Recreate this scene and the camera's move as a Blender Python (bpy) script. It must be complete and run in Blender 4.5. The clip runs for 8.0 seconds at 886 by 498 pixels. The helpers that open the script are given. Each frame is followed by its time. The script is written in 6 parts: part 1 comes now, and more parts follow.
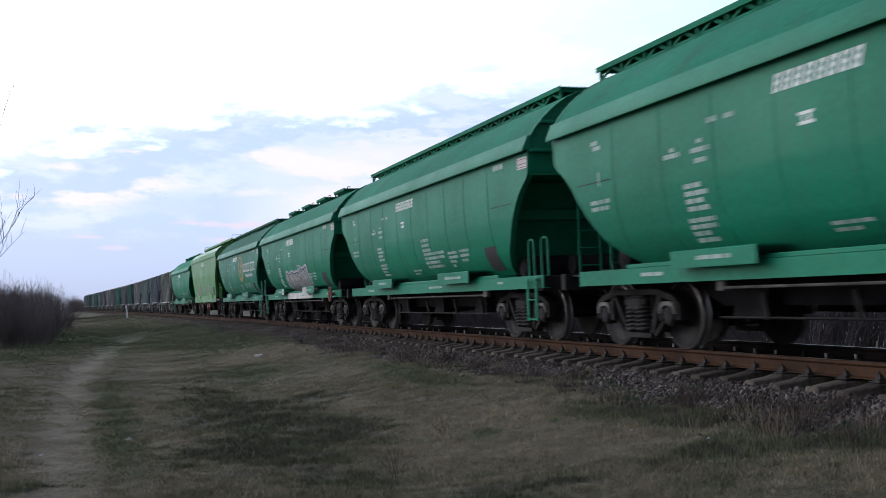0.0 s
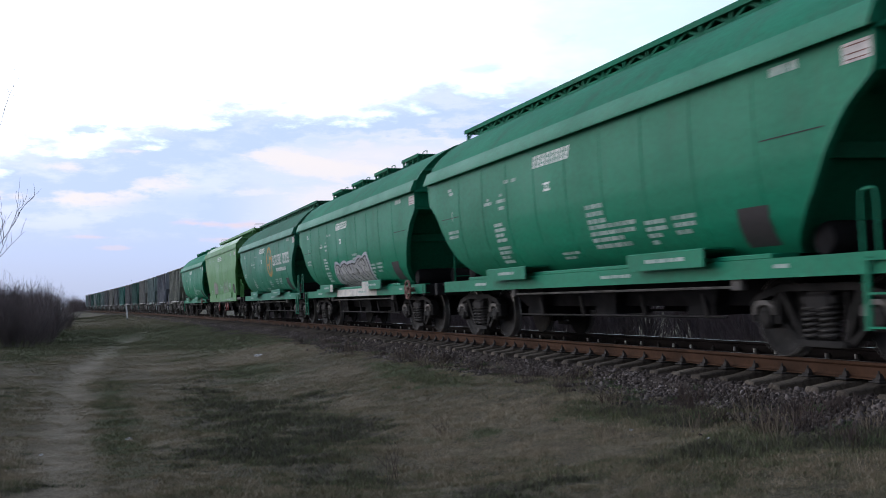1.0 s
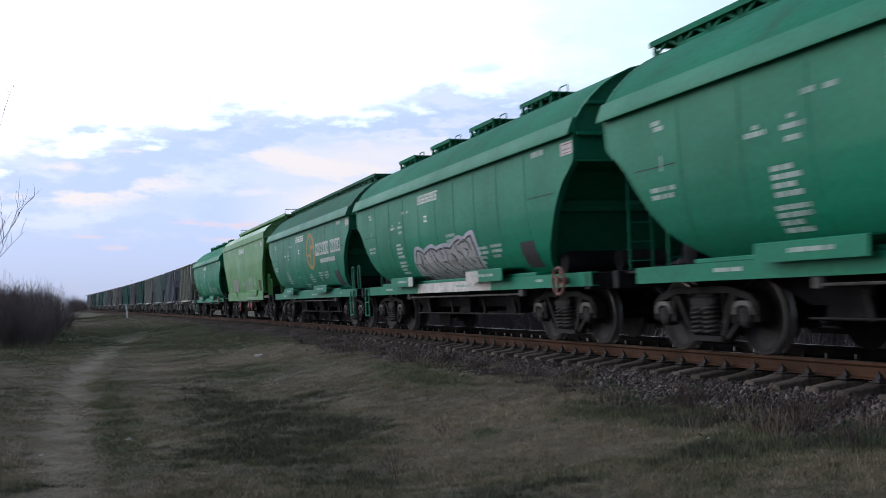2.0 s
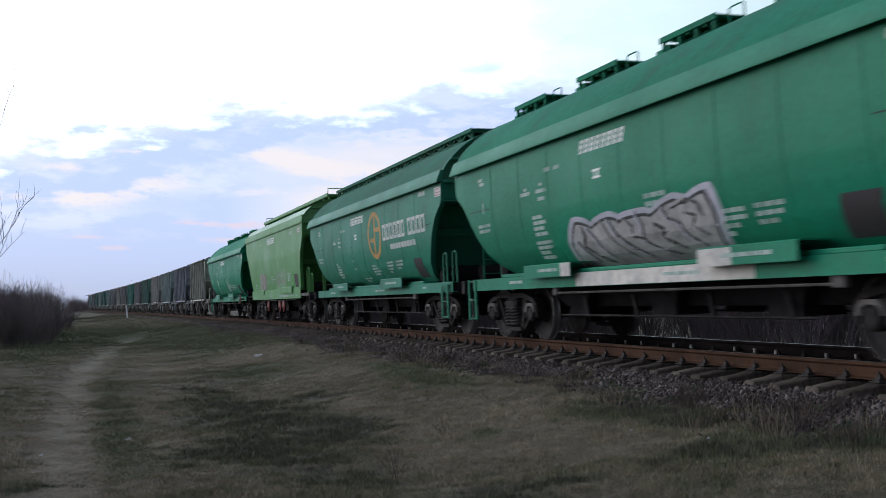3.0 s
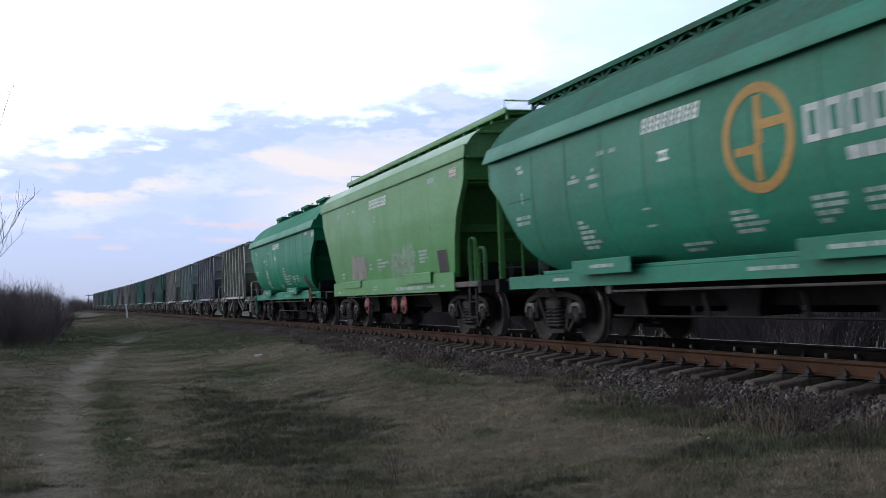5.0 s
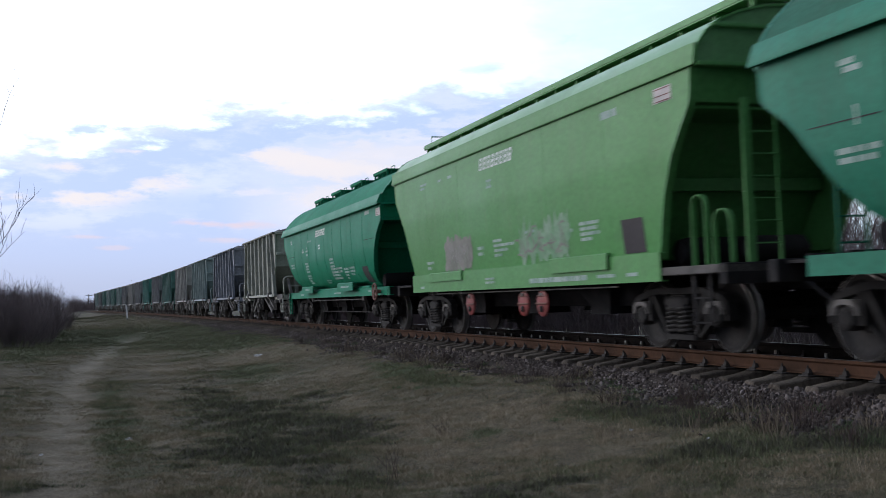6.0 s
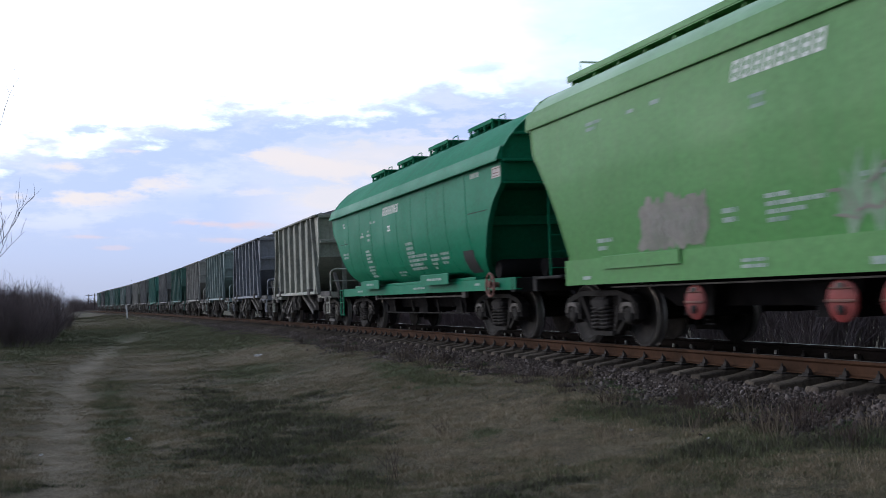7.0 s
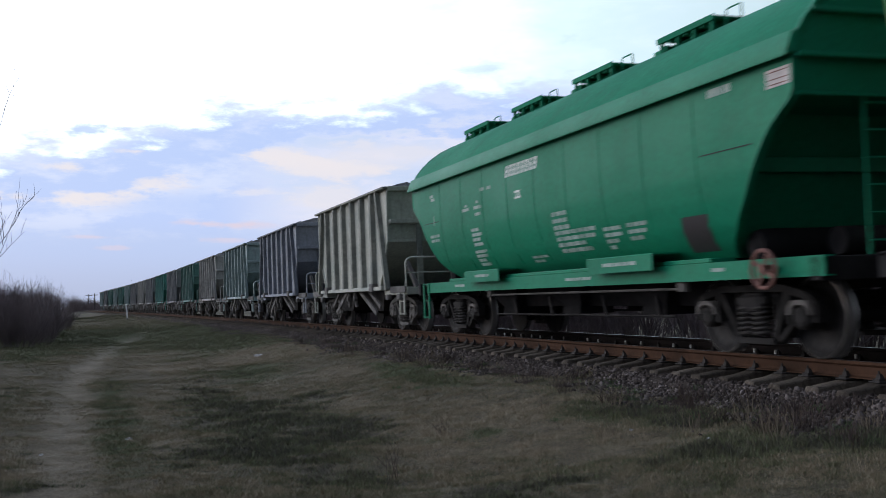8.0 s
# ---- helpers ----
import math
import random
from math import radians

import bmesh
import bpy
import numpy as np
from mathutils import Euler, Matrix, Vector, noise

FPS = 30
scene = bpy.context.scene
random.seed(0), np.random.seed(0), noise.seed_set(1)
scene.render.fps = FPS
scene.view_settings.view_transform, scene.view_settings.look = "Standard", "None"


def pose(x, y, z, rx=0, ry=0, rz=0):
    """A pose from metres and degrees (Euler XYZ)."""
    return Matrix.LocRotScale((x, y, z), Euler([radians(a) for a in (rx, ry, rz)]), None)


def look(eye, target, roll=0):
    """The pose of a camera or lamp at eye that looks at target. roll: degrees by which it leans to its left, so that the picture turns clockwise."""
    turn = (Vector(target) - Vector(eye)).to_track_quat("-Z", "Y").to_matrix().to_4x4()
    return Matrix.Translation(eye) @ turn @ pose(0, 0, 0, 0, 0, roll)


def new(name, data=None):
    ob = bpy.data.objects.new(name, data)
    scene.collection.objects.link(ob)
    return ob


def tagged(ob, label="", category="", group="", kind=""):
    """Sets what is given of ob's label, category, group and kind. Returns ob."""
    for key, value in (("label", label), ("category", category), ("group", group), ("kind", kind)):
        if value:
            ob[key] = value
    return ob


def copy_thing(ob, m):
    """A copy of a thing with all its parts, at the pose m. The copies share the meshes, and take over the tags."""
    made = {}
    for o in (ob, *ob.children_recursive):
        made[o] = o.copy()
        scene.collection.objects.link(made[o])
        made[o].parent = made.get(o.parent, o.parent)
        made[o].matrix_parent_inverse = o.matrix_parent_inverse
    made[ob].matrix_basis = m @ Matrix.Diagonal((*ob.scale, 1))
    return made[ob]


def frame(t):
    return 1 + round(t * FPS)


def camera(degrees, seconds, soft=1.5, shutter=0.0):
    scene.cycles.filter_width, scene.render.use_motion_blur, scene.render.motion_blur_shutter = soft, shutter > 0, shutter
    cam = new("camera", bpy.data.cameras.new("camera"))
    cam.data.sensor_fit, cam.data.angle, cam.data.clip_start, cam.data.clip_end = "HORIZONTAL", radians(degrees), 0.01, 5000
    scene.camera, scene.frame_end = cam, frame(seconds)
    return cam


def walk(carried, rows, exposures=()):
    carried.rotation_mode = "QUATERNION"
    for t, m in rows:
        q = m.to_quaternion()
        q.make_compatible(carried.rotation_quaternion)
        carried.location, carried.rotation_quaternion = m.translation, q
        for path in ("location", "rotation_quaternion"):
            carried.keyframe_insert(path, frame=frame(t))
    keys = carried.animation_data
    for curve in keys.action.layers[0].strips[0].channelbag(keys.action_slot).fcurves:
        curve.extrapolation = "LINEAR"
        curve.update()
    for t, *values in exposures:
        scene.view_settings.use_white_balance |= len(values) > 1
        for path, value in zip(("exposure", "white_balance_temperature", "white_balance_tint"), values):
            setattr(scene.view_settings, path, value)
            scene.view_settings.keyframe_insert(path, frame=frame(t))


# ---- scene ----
# The track runs along +Y past the camera and bends gently to the left far off; z = 0 is the meadow beside the camera.
RAIL = 0.95          # height of the rail tops
SIDE = 8.604         # distance from the camera to the track's centre line
BEND, STRAIGHT = -0.0003, 12.8
CANT = 0.0267
EYE = (0.0, 0.0, RAIL + 0.6675)
YAW, PITCH = 0.3267, 0.0522

cam = camera(46.51, 8.0, soft=0.9, shutter=0.45)
AIM = (math.sin(YAW) * math.cos(PITCH), math.cos(YAW) * math.cos(PITCH), EYE[2] + math.sin(PITCH))
STAND = look(EYE, AIM, -0.806)
walk(cam, [(0.0, STAND), (8.0, STAND)], exposures=[(0.0, -0.06), (0.8, -0.13), (1.5, -0.18), (4.5, -0.20), (6.5, -0.22), (8.0, -0.32)])

# ---- world and light ----


def node_helper(tree):
    def make(kind, **inputs):
        n = tree.nodes.new(kind)
        for key, value in inputs.items():
            if key == "p_operation":
                n.operation = value
            elif key == "p_use_clamp":
                n.use_clamp = value
            elif key == "p_data_type":
                n.data_type = value
            elif key == "p_blend_type":
                n.blend_type = value
            elif key == "p_interpolation_type":
                n.interpolation_type = value
            elif key == "p_attribute_name":
                n.attribute_name = value
            elif key == "p_sky_type":
                n.sky_type = value
            elif key == "p_sun_disc":
                n.sun_disc = value
            elif key == "p_sun_elevation":
                n.sun_elevation = value
            elif key == "p_sun_rotation":
                n.sun_rotation = value
            elif key == "p_air_density":
                n.air_density = value
            elif key == "p_dust_density":
                n.dust_density = value
        for key, value in inputs.items():
            if key.startswith("p_"):
                continue
            socket = n.inputs[int(key[1:])] if key[0] == "i" and key[1:].isdigit() else n.inputs[key.replace("_", " ")]
            if isinstance(value, bpy.types.NodeSocket):
                tree.links.new(value, socket)
            else:
                socket.default_value = value
        return n
    return make


def make_world():
    world = bpy.data.worlds.new("dusk_sky")
    scene.world = world
    world.use_nodes = True
    tree = world.node_tree
    tree.nodes.clear()
    mk = node_helper(tree)

    def math_(op, a, b=0.0, c=0.0, clamp=False):
        return mk("ShaderNodeMath", p_operation=op, p_use_clamp=clamp, i0=a, i1=b, i2=c).outputs[0]

    def mix(f, a, b):
        n = mk("ShaderNodeMix", p_data_type="RGBA")
        for i, v in ((0, f), (6, a), (7, b)):
            if isinstance(v, bpy.types.NodeSocket):
                tree.links.new(v, n.inputs[i])
            else:
                n.inputs[i].default_value = v
        return n.outputs[2]

    def smooth(v, a, b):
        return mk("ShaderNodeMapRange", p_interpolation_type="SMOOTHSTEP", i0=v, i1=a, i2=b, i3=0.0, i4=1.0).outputs[0]

    way = mk("ShaderNodeTexCoord").outputs["Generated"]
    xyz = mk("ShaderNodeSeparateXYZ", i0=way)
    az = math_("ARCTAN2", xyz.outputs[0], xyz.outputs[1])
    el = math_("ARCSINE", xyz.outputs[2])

    def cloud(sx, sy, seed, scale, detail, rough=0.55):
        v = mk("ShaderNodeCombineXYZ", i0=math_("MULTIPLY", az, sx), i1=math_("MULTIPLY", el, sy), i2=seed)
        return mk("ShaderNodeTexNoise", Vector=v.outputs[0], Scale=scale, Detail=detail, Roughness=rough).outputs["Fac"]

    clear = mk("ShaderNodeTexSky", p_sky_type="NISHITA", p_sun_disc=False, p_sun_elevation=radians(5), p_sun_rotation=radians(-50),
               p_air_density=1.2, p_dust_density=1.5).outputs[0]
    clear = mk("ShaderNodeVectorMath", p_operation="SCALE", i0=clear, Scale=0.02).outputs[0]
    # brightness falls off away from the low sun in the north-west
    towards = mk("ShaderNodeVectorMath", p_operation="DOT_PRODUCT", i0=way, i1=(-0.56, 0.78, 0.27)).outputs["Value"]
    glow = mk("ShaderNodeMapRange", p_interpolation_type="SMOOTHSTEP", i0=towards, i1=-0.42, i2=0.9, i3=0.20, i4=1.85).outputs[0]
    n1 = cloud(7.0, 20.0, 3.1, 1.0, 8.0, 0.60)
    n2 = cloud(16.0, 46.0, 7.7, 1.2, 7.0, 0.58)
    n3 = cloud(34.0, 90.0, 1.3, 1.2, 6.0, 0.55)
    lump = math_("MULTIPLY_ADD", math_("SUBTRACT", n1, 0.5), 1.0, math_("MULTIPLY_ADD", math_("SUBTRACT", n2, 0.5), 0.8, math_("MULTIPLY", math_("SUBTRACT", n3, 0.5), 0.2)))
    veil = mix(smooth(math_("MULTIPLY_ADD", lump, 0.5, az), 0.0, 0.62), (0.97, 1.07, 1.28, 1), (0.62, 0.79, 0.885, 1))
    veil = mix(smooth(el, 0.32, 1.0), veil, (0.44, 0.56, 0.81, 1))
    veil = mk("ShaderNodeVectorMath", p_operation="SCALE", i0=veil, Scale=glow).outputs[0]

    def line(points):
        """Elevation along the azimuth, straight from point to point."""
        total = points[0][1]
        for (a, e), (b, f) in zip(points, points[1:]):
            total = math_("ADD", total, mk("ShaderNodeMapRange", i0=az, i1=a, i2=b, i3=0.0, i4=f - e).outputs[0])
        return total

    def puff(a0, e0, ra, re_, slope=0.0, ragged=4.2, soft=0.9):
        """How far a ragged lens of cloud covers a direction."""
        da = math_("SUBTRACT", az, a0)
        de = math_("SUBTRACT", math_("SUBTRACT", el, e0), math_("MULTIPLY", da, slope))
        q = math_("ADD", math_("POWER", math_("ABSOLUTE", math_("DIVIDE", da, ra)), 2.0), math_("POWER", math_("ABSOLUTE", math_("DIVIDE", de, re_)), 2.0))
        inside = math_("SUBTRACT", 1.0, math_("SQRT", q))
        return smooth(math_("MULTIPLY_ADD", lump, ragged, inside), -0.05, soft)

    # a broad lavender bank with a lumpy upper edge, thinner and paler towards its foot
    top = line(((-0.5, 0.13), (-0.08, 0.146), (0.0, 0.160), (0.05, 0.180), (0.083, 0.187), (0.119, 0.199), (0.227, 0.197), (0.277, 0.206), (0.329, 0.216), (0.502, 0.215)))
    foot = line(((-0.08, 0.105), (-0.009, 0.122), (0.052, 0.148), (0.183, 0.157), (0.254, 0.170), (0.328, 0.178), (0.447, 0.186)))
    depth = math_("ADD", math_("SUBTRACT", top, el), math_("MULTIPLY", lump, 0.085))
    cover = math_("MULTIPLY", smooth(depth, -0.004, 0.022), math_("SUBTRACT", 1.0, math_("MULTIPLY", smooth(az, 0.40, 0.56), 0.85)))
    tone = smooth(math_("MULTIPLY_ADD", lump, 3.6, 0.5), 0.1, 0.95)
    bank = mix(tone, (0.61, 0.77, 1.20, 1), (0.80, 0.91, 1.22, 1))
    below = smooth(math_("ADD", math_("SUBTRACT", foot, el), math_("MULTIPLY", lump, 0.10)), -0.006, 0.012)
    thin = mix(tone, (0.90, 0.94, 1.16, 1), (0.72, 0.85, 1.16, 1))
    bank = mix(math_("MULTIPLY", below, smooth(az, 0.10, 0.21)), bank, thin)
    low = mix(smooth(el, 0.0, 0.06), (0.55, 0.65, 0.91, 1), (0.59, 0.74, 1.12, 1))
    bank = mix(smooth(math_("MULTIPLY_ADD", lump, 0.012, el), 0.055, 0.085), low, bank)
    sky = mix(cover, veil, bank)
    # gaps of white light and pinkish streaks: azimuth, elevation, half width, half height, slope, weight
    for a0, e0, ra, re_, slope, weight in ((0.039, 0.145, 0.035, 0.004, 0.05, 0.9), (-0.021, 0.128, 0.022, 0.006, 0.0, 0.85), (0.001, 0.104, 0.062, 0.012, 0.02, 0.95), (-0.066, 0.100, 0.045, 0.007, 0.0, 0.85), (0.050, 0.118, 0.035, 0.009, 0.05, 0.8),
                                           (0.167, 0.144, 0.050, 0.009, -0.05, 0.95), (0.205, 0.132, 0.055, 0.011, -0.10, 0.85), (0.26, 0.142, 0.09, 0.013, 0.05, 0.6), (0.145, 0.108, 0.03, 0.006, 0.0, 0.5), (0.21, 0.100, 0.05, 0.016, 0.1, 0.7)):
        sky = mix(math_("MULTIPLY", puff(a0, e0, ra, re_, slope), weight), sky, (1.02, 0.97, 1.04, 1))
    for a0, e0, ra, re_, weight in ((-0.001, 0.065, 0.026, 0.0025, 0.6), (0.019, 0.055, 0.022, 0.0025, 0.5), (0.125, 0.077, 0.07, 0.006, 0.85), (0.116, 0.063, 0.03, 0.003, 0.55), (0.082, 0.079, 0.045, 0.005, 0.6)):
        sky = mix(math_("MULTIPLY", puff(a0, e0, ra, re_, 0.0, 3.5), weight), sky, (0.90, 0.78, 0.93, 1))
    for a0, e0, ra, re_, slope, weight in ((-0.001, 0.162, 0.022, 0.0095, 0.0, 0.9), (-0.048, 0.162, 0.009, 0.004, 0.0, 0.4), (0.36, 0.223, 0.06, 0.010, 0.25, 0.45), (0.09, 0.094, 0.075, 0.013, 0.0, 0.8), (-1.2, 0.2, 0.5, 0.05, 0.0, 0.8)):
        sky = mix(math_("MULTIPLY", puff(a0, e0, ra, re_, slope), weight), sky, (0.62, 0.78, 1.20, 1))
    sky = mk("ShaderNodeVectorMath", p_operation="ADD", i0=sky, i1=clear).outputs[0]
    bg = mk("ShaderNodeBackground", Color=sky, Strength=1.0)
    out = mk("ShaderNodeOutputWorld", Surface=bg.outputs[0])


make_world()
sun = new("low_sun", bpy.data.lights.new("low_sun", "SUN"))
sun.data.energy, sun.data.angle, sun.data.color = 0.9, radians(40), (1.0, 0.95, 0.90)
sun.matrix_world = look((-27, 24, 12), (0, 0, 0))

# ---- materials ----
M_CACHE = {}


def material(name, base, second=None, rough=0.6, metal=0.0, grain=8.0, patch=0.7, dirt=(0.05, 0.045, 0.04), dirt_amount=0.3,
             bump=0.15, streak=0.0, random=0.0, attribute="", spec=0.4):
    """A surface with fine grain, large patches, dirt and relief in object metres."""
    if name in M_CACHE:
        return M_CACHE[name]
    m = bpy.data.materials.new(name)
    M_CACHE[name] = m
    m.use_nodes = True
    tree = m.node_tree
    tree.nodes.clear()
    mk = node_helper(tree)

    def mix(f, a, b, mode="MIX"):
        n = mk("ShaderNodeMix", p_data_type="RGBA", p_blend_type=mode)
        for i, v in ((0, f), (6, a), (7, b)):
            if isinstance(v, bpy.types.NodeSocket):
                tree.links.new(v, n.inputs[i])
            else:
                n.inputs[i].default_value = v
        return n.outputs[2]

    def c4(c):
        return (*c, 1.0)

    def ramp(v, a, b):
        return mk("ShaderNodeMapRange", p_interpolation_type="SMOOTHSTEP", i0=v, i1=a, i2=b).outputs[0]

    where = mk("ShaderNodeTexCoord").outputs["Object"]
    fine = mk("ShaderNodeTexNoise", Vector=where, Scale=grain, Detail=6.0, Roughness=0.6)
    wide = mk("ShaderNodeTexNoise", Vector=where, Scale=patch, Detail=4.0, Roughness=0.55)
    second = second or tuple(0.72 * v for v in base)
    colour = mix(ramp(wide.outputs["Fac"], 0.35, 0.68), c4(base), c4(second))
    if attribute:
        a = mk("ShaderNodeAttribute", p_attribute_name=attribute)
        colour = mix(a.outputs["Fac"], c4(base), c4(second))
    tone = mk("ShaderNodeMapRange", i0=fine.outputs["Fac"], i1=0.3, i2=0.7, i3=0.82, i4=1.15).outputs[0]
    colour = mix(1.0, colour, mk("ShaderNodeCombineColor", i0=tone, i1=tone, i2=tone).outputs[0], "MULTIPLY")
    if dirt_amount:
        d = mk("ShaderNodeTexNoise", Vector=where, Scale=patch * 3.3, Detail=7.0, Roughness=0.65).outputs["Fac"]
        f = mk("ShaderNodeMath", p_operation="MULTIPLY", i0=ramp(d, 0.46, 0.74), i1=dirt_amount).outputs[0]
        colour = mix(f, colour, c4(dirt))
    if streak:
        stretch = mk("ShaderNodeMapping", Vector=where, Scale=(5.0, 5.0, 0.35)).outputs[0]
        s = mk("ShaderNodeTexNoise", Vector=stretch, Scale=1.5, Detail=5.0, Roughness=0.6).outputs["Fac"]
        f = mk("ShaderNodeMath", p_operation="MULTIPLY", i0=ramp(s, 0.5, 0.75), i1=streak).outputs[0]
        colour = mix(f, colour, c4(dirt))
    if random:
        r = mk("ShaderNodeObjectInfo").outputs["Random"]
        v = mk("ShaderNodeMapRange", i0=r, i3=1 - random, i4=1 + random).outputs[0]
        colour = mix(1.0, colour, mk("ShaderNodeCombineColor", i0=v, i1=v, i2=v).outputs[0], "MULTIPLY")
    roughness = mk("ShaderNodeMapRange", i0=wide.outputs["Fac"], i1=0.3, i2=0.7, i3=max(0.05, rough - 0.1), i4=min(1.0, rough + 0.1)).outputs[0]
    shader = mk("ShaderNodeBsdfPrincipled", Base_Color=colour, Roughness=roughness, Metallic=metal)
    shader.inputs["Specular IOR Level"].default_value = spec
    if bump:
        b = mk("ShaderNodeBump", Strength=bump, Distance=0.02, Height=fine.outputs["Fac"]).outputs[0]
        tree.links.new(b, shader.inputs["Normal"])
    mk("ShaderNodeOutputMaterial", Surface=shader.outputs[0])
    return m


def wagon_paint(name, base, second, streak=0.16, dirt=(0.06, 0.07, 0.055), dirt_amount=0.10, rough=0.48, spec=0.25):
    return material(name, base, second, rough=rough, grain=14, patch=0.45, dirt=dirt, dirt_amount=dirt_amount, bump=0.03, streak=streak, spec=spec)


GREEN = wagon_paint("green_paint", (0.011, 0.196, 0.108), (0.016, 0.164, 0.093), spec=0.13)
GREEN_DULL = wagon_paint("dull_green_paint", (0.024, 0.200, 0.124), (0.030, 0.165, 0.103), 0.22, spec=0.13, dirt=(0.075, 0.075, 0.062), dirt_amount=0.2)
GREEN_FRESH = wagon_paint("fresh_green_paint", (0.009, 0.205, 0.109), (0.010, 0.180, 0.097), 0.08, spec=0.13)
# roof greens: weathered, and darkened for the dim sky they face
ROOF_PAINT = wagon_paint("weathered_shaded_roof_green", (0.014, 0.180, 0.100), (0.022, 0.148, 0.088), 0.10, (0.060, 0.072, 0.058), 0.40, 0.75, 0.08)
ROOF_PAINT_FRESH = wagon_paint("roof_green", (0.010, 0.198, 0.104), (0.012, 0.172, 0.094), 0.06, (0.045, 0.070, 0.054), 0.25, 0.7, 0.08)
ROOF_PAINT_DULL = wagon_paint("dusty_shaded_roof_green", (0.040, 0.150, 0.098), (0.052, 0.130, 0.090), 0.12, (0.075, 0.080, 0.068), 0.45, 0.8, 0.05)
ROOF_OF = {GREEN: ROOF_PAINT, GREEN_FRESH: ROOF_PAINT_FRESH, GREEN_DULL: ROOF_PAINT_DULL}
GREEN_LIGHT = wagon_paint("light_green_paint", (0.088, 0.268, 0.082), (0.080, 0.240, 0.074), 0.22, (0.15, 0.21, 0.11), 0.10, 0.42, 0.22)
# paler than the sides: the sky's reflection on the roof put into colour
ROOF_PAINT_LIGHT = wagon_paint("skylit_roof_green", (0.120, 0.290, 0.118), (0.105, 0.255, 0.105), 0.15, (0.17, 0.24, 0.15), 0.25, 0.40, 0.35)
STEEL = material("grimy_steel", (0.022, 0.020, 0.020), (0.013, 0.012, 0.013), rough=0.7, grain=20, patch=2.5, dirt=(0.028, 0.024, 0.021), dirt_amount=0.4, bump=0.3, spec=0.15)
# near-black steel, darker than STEEL, for bellies, chutes and end reservoirs
STEEL_BLACK = material("black_steel", (0.012, 0.011, 0.012), (0.008, 0.008, 0.009), rough=0.8, grain=18, patch=2, dirt=(0.022, 0.019, 0.018), dirt_amount=0.3, bump=0.3, spec=0.1)
SPRING = material("dusty_spring_steel", (0.060, 0.053, 0.049), (0.032, 0.029, 0.027), rough=0.7, grain=20, patch=4, dirt_amount=0.3, bump=0.2, spec=0.2)
CAST = material("dusty_cast_steel", (0.019, 0.017, 0.016), (0.010, 0.009, 0.009), rough=0.75, grain=24, patch=3.0, dirt=(0.026, 0.022, 0.020), dirt_amount=0.6, bump=0.35, spec=0.2)
TREAD = material("worn_tread_steel", (0.34, 0.33, 0.32), (0.2, 0.19, 0.18), rough=0.35, metal=0.8, grain=30, dirt_amount=0.2, bump=0.1)
WHEEL = material("brown_wheel_steel", (0.016, 0.014, 0.014), (0.010, 0.009, 0.009), rough=0.7, grain=18, patch=2.0, dirt_amount=0.4, bump=0.25, spec=0.2)
NUMBER = material("number_paint", (0.74, 0.77, 0.73), (0.60, 0.66, 0.61), rough=0.7, grain=30, patch=3, dirt=(0.05, 0.18, 0.12), dirt_amount=0.3, bump=0.0)
STENCIL = material("stencil_paint", (0.36, 0.44, 0.40), (0.22, 0.32, 0.27), rough=0.7, grain=30, patch=3, dirt=(0.05, 0.18, 0.12), dirt_amount=0.35, bump=0.0)
SEAM = material("dusty_seam", (0.12, 0.105, 0.090), (0.06, 0.075, 0.06), rough=0.8, grain=20, patch=2, bump=0.1)
BROWN_PANEL = material("brown_panel_paint", (0.040, 0.034, 0.036), rough=0.8, grain=20, bump=0.1)
RED = material("red_paint", (0.23, 0.030, 0.028), (0.15, 0.026, 0.025), rough=0.6, grain=18, patch=4, dirt_amount=0.25)
RUST_RED = material("faded_red_paint", (0.20, 0.085, 0.065), (0.14, 0.06, 0.05), rough=0.7, grain=18, patch=4, dirt_amount=0.3)
RAIL_RUST = material("rusty_rail", (0.068, 0.034, 0.020), (0.046, 0.025, 0.016), rough=0.85, grain=16, patch=1.3, dirt=(0.03, 0.019, 0.014), dirt_amount=0.45, bump=0.3, spec=0.08)
# far rail: rust colour darkened for the shade under the train
RAIL_SHADED = material("shaded_dark_rail", (0.017, 0.012, 0.011), (0.011, 0.009, 0.008), rough=0.8, grain=16, patch=1.3, dirt=(0.02, 0.015, 0.012), dirt_amount=0.3, bump=0.3, spec=0.1)
RAIL_TOP = material("polished_rail_top", (0.42, 0.42, 0.44), (0.34, 0.33, 0.34), rough=0.3, metal=0.9, grain=12, dirt_amount=0.1, bump=0.03)
SLEEPER = material("weathered_sleeper", (0.130, 0.108, 0.086), (0.070, 0.058, 0.048), rough=0.95, grain=26, patch=4, dirt=(0.026, 0.022, 0.020), dirt_amount=0.7, bump=1.0, random=0.35, spec=0.05)
DUST = material("pale_dusty_steel", (0.16, 0.145, 0.135), (0.085, 0.077, 0.071), rough=0.85, grain=24, patch=4, dirt_amount=0.4, bump=0.3)
CLIP = material("dark_iron", (0.030, 0.025, 0.023), rough=0.8, grain=25, bump=0.2)
WHITE_BOLT = material("white_bolt_glint", (0.80, 0.78, 0.74), rough=0.8, grain=30, dirt_amount=0.3, bump=0.0)
BARK = material("bare_twig_bark", (0.190, 0.146, 0.150), (0.132, 0.106, 0.112), rough=0.9, grain=12, patch=1.2, dirt_amount=0.2, bump=0.0)
BARK_DARK = material("dark_bark", (0.045, 0.037, 0.034), rough=0.9, grain=14, bump=0.1)
WEED = material("dead_weed", (0.070, 0.046, 0.038), (0.036, 0.026, 0.023), rough=0.9, grain=10, dirt_amount=0.0, bump=0.0)


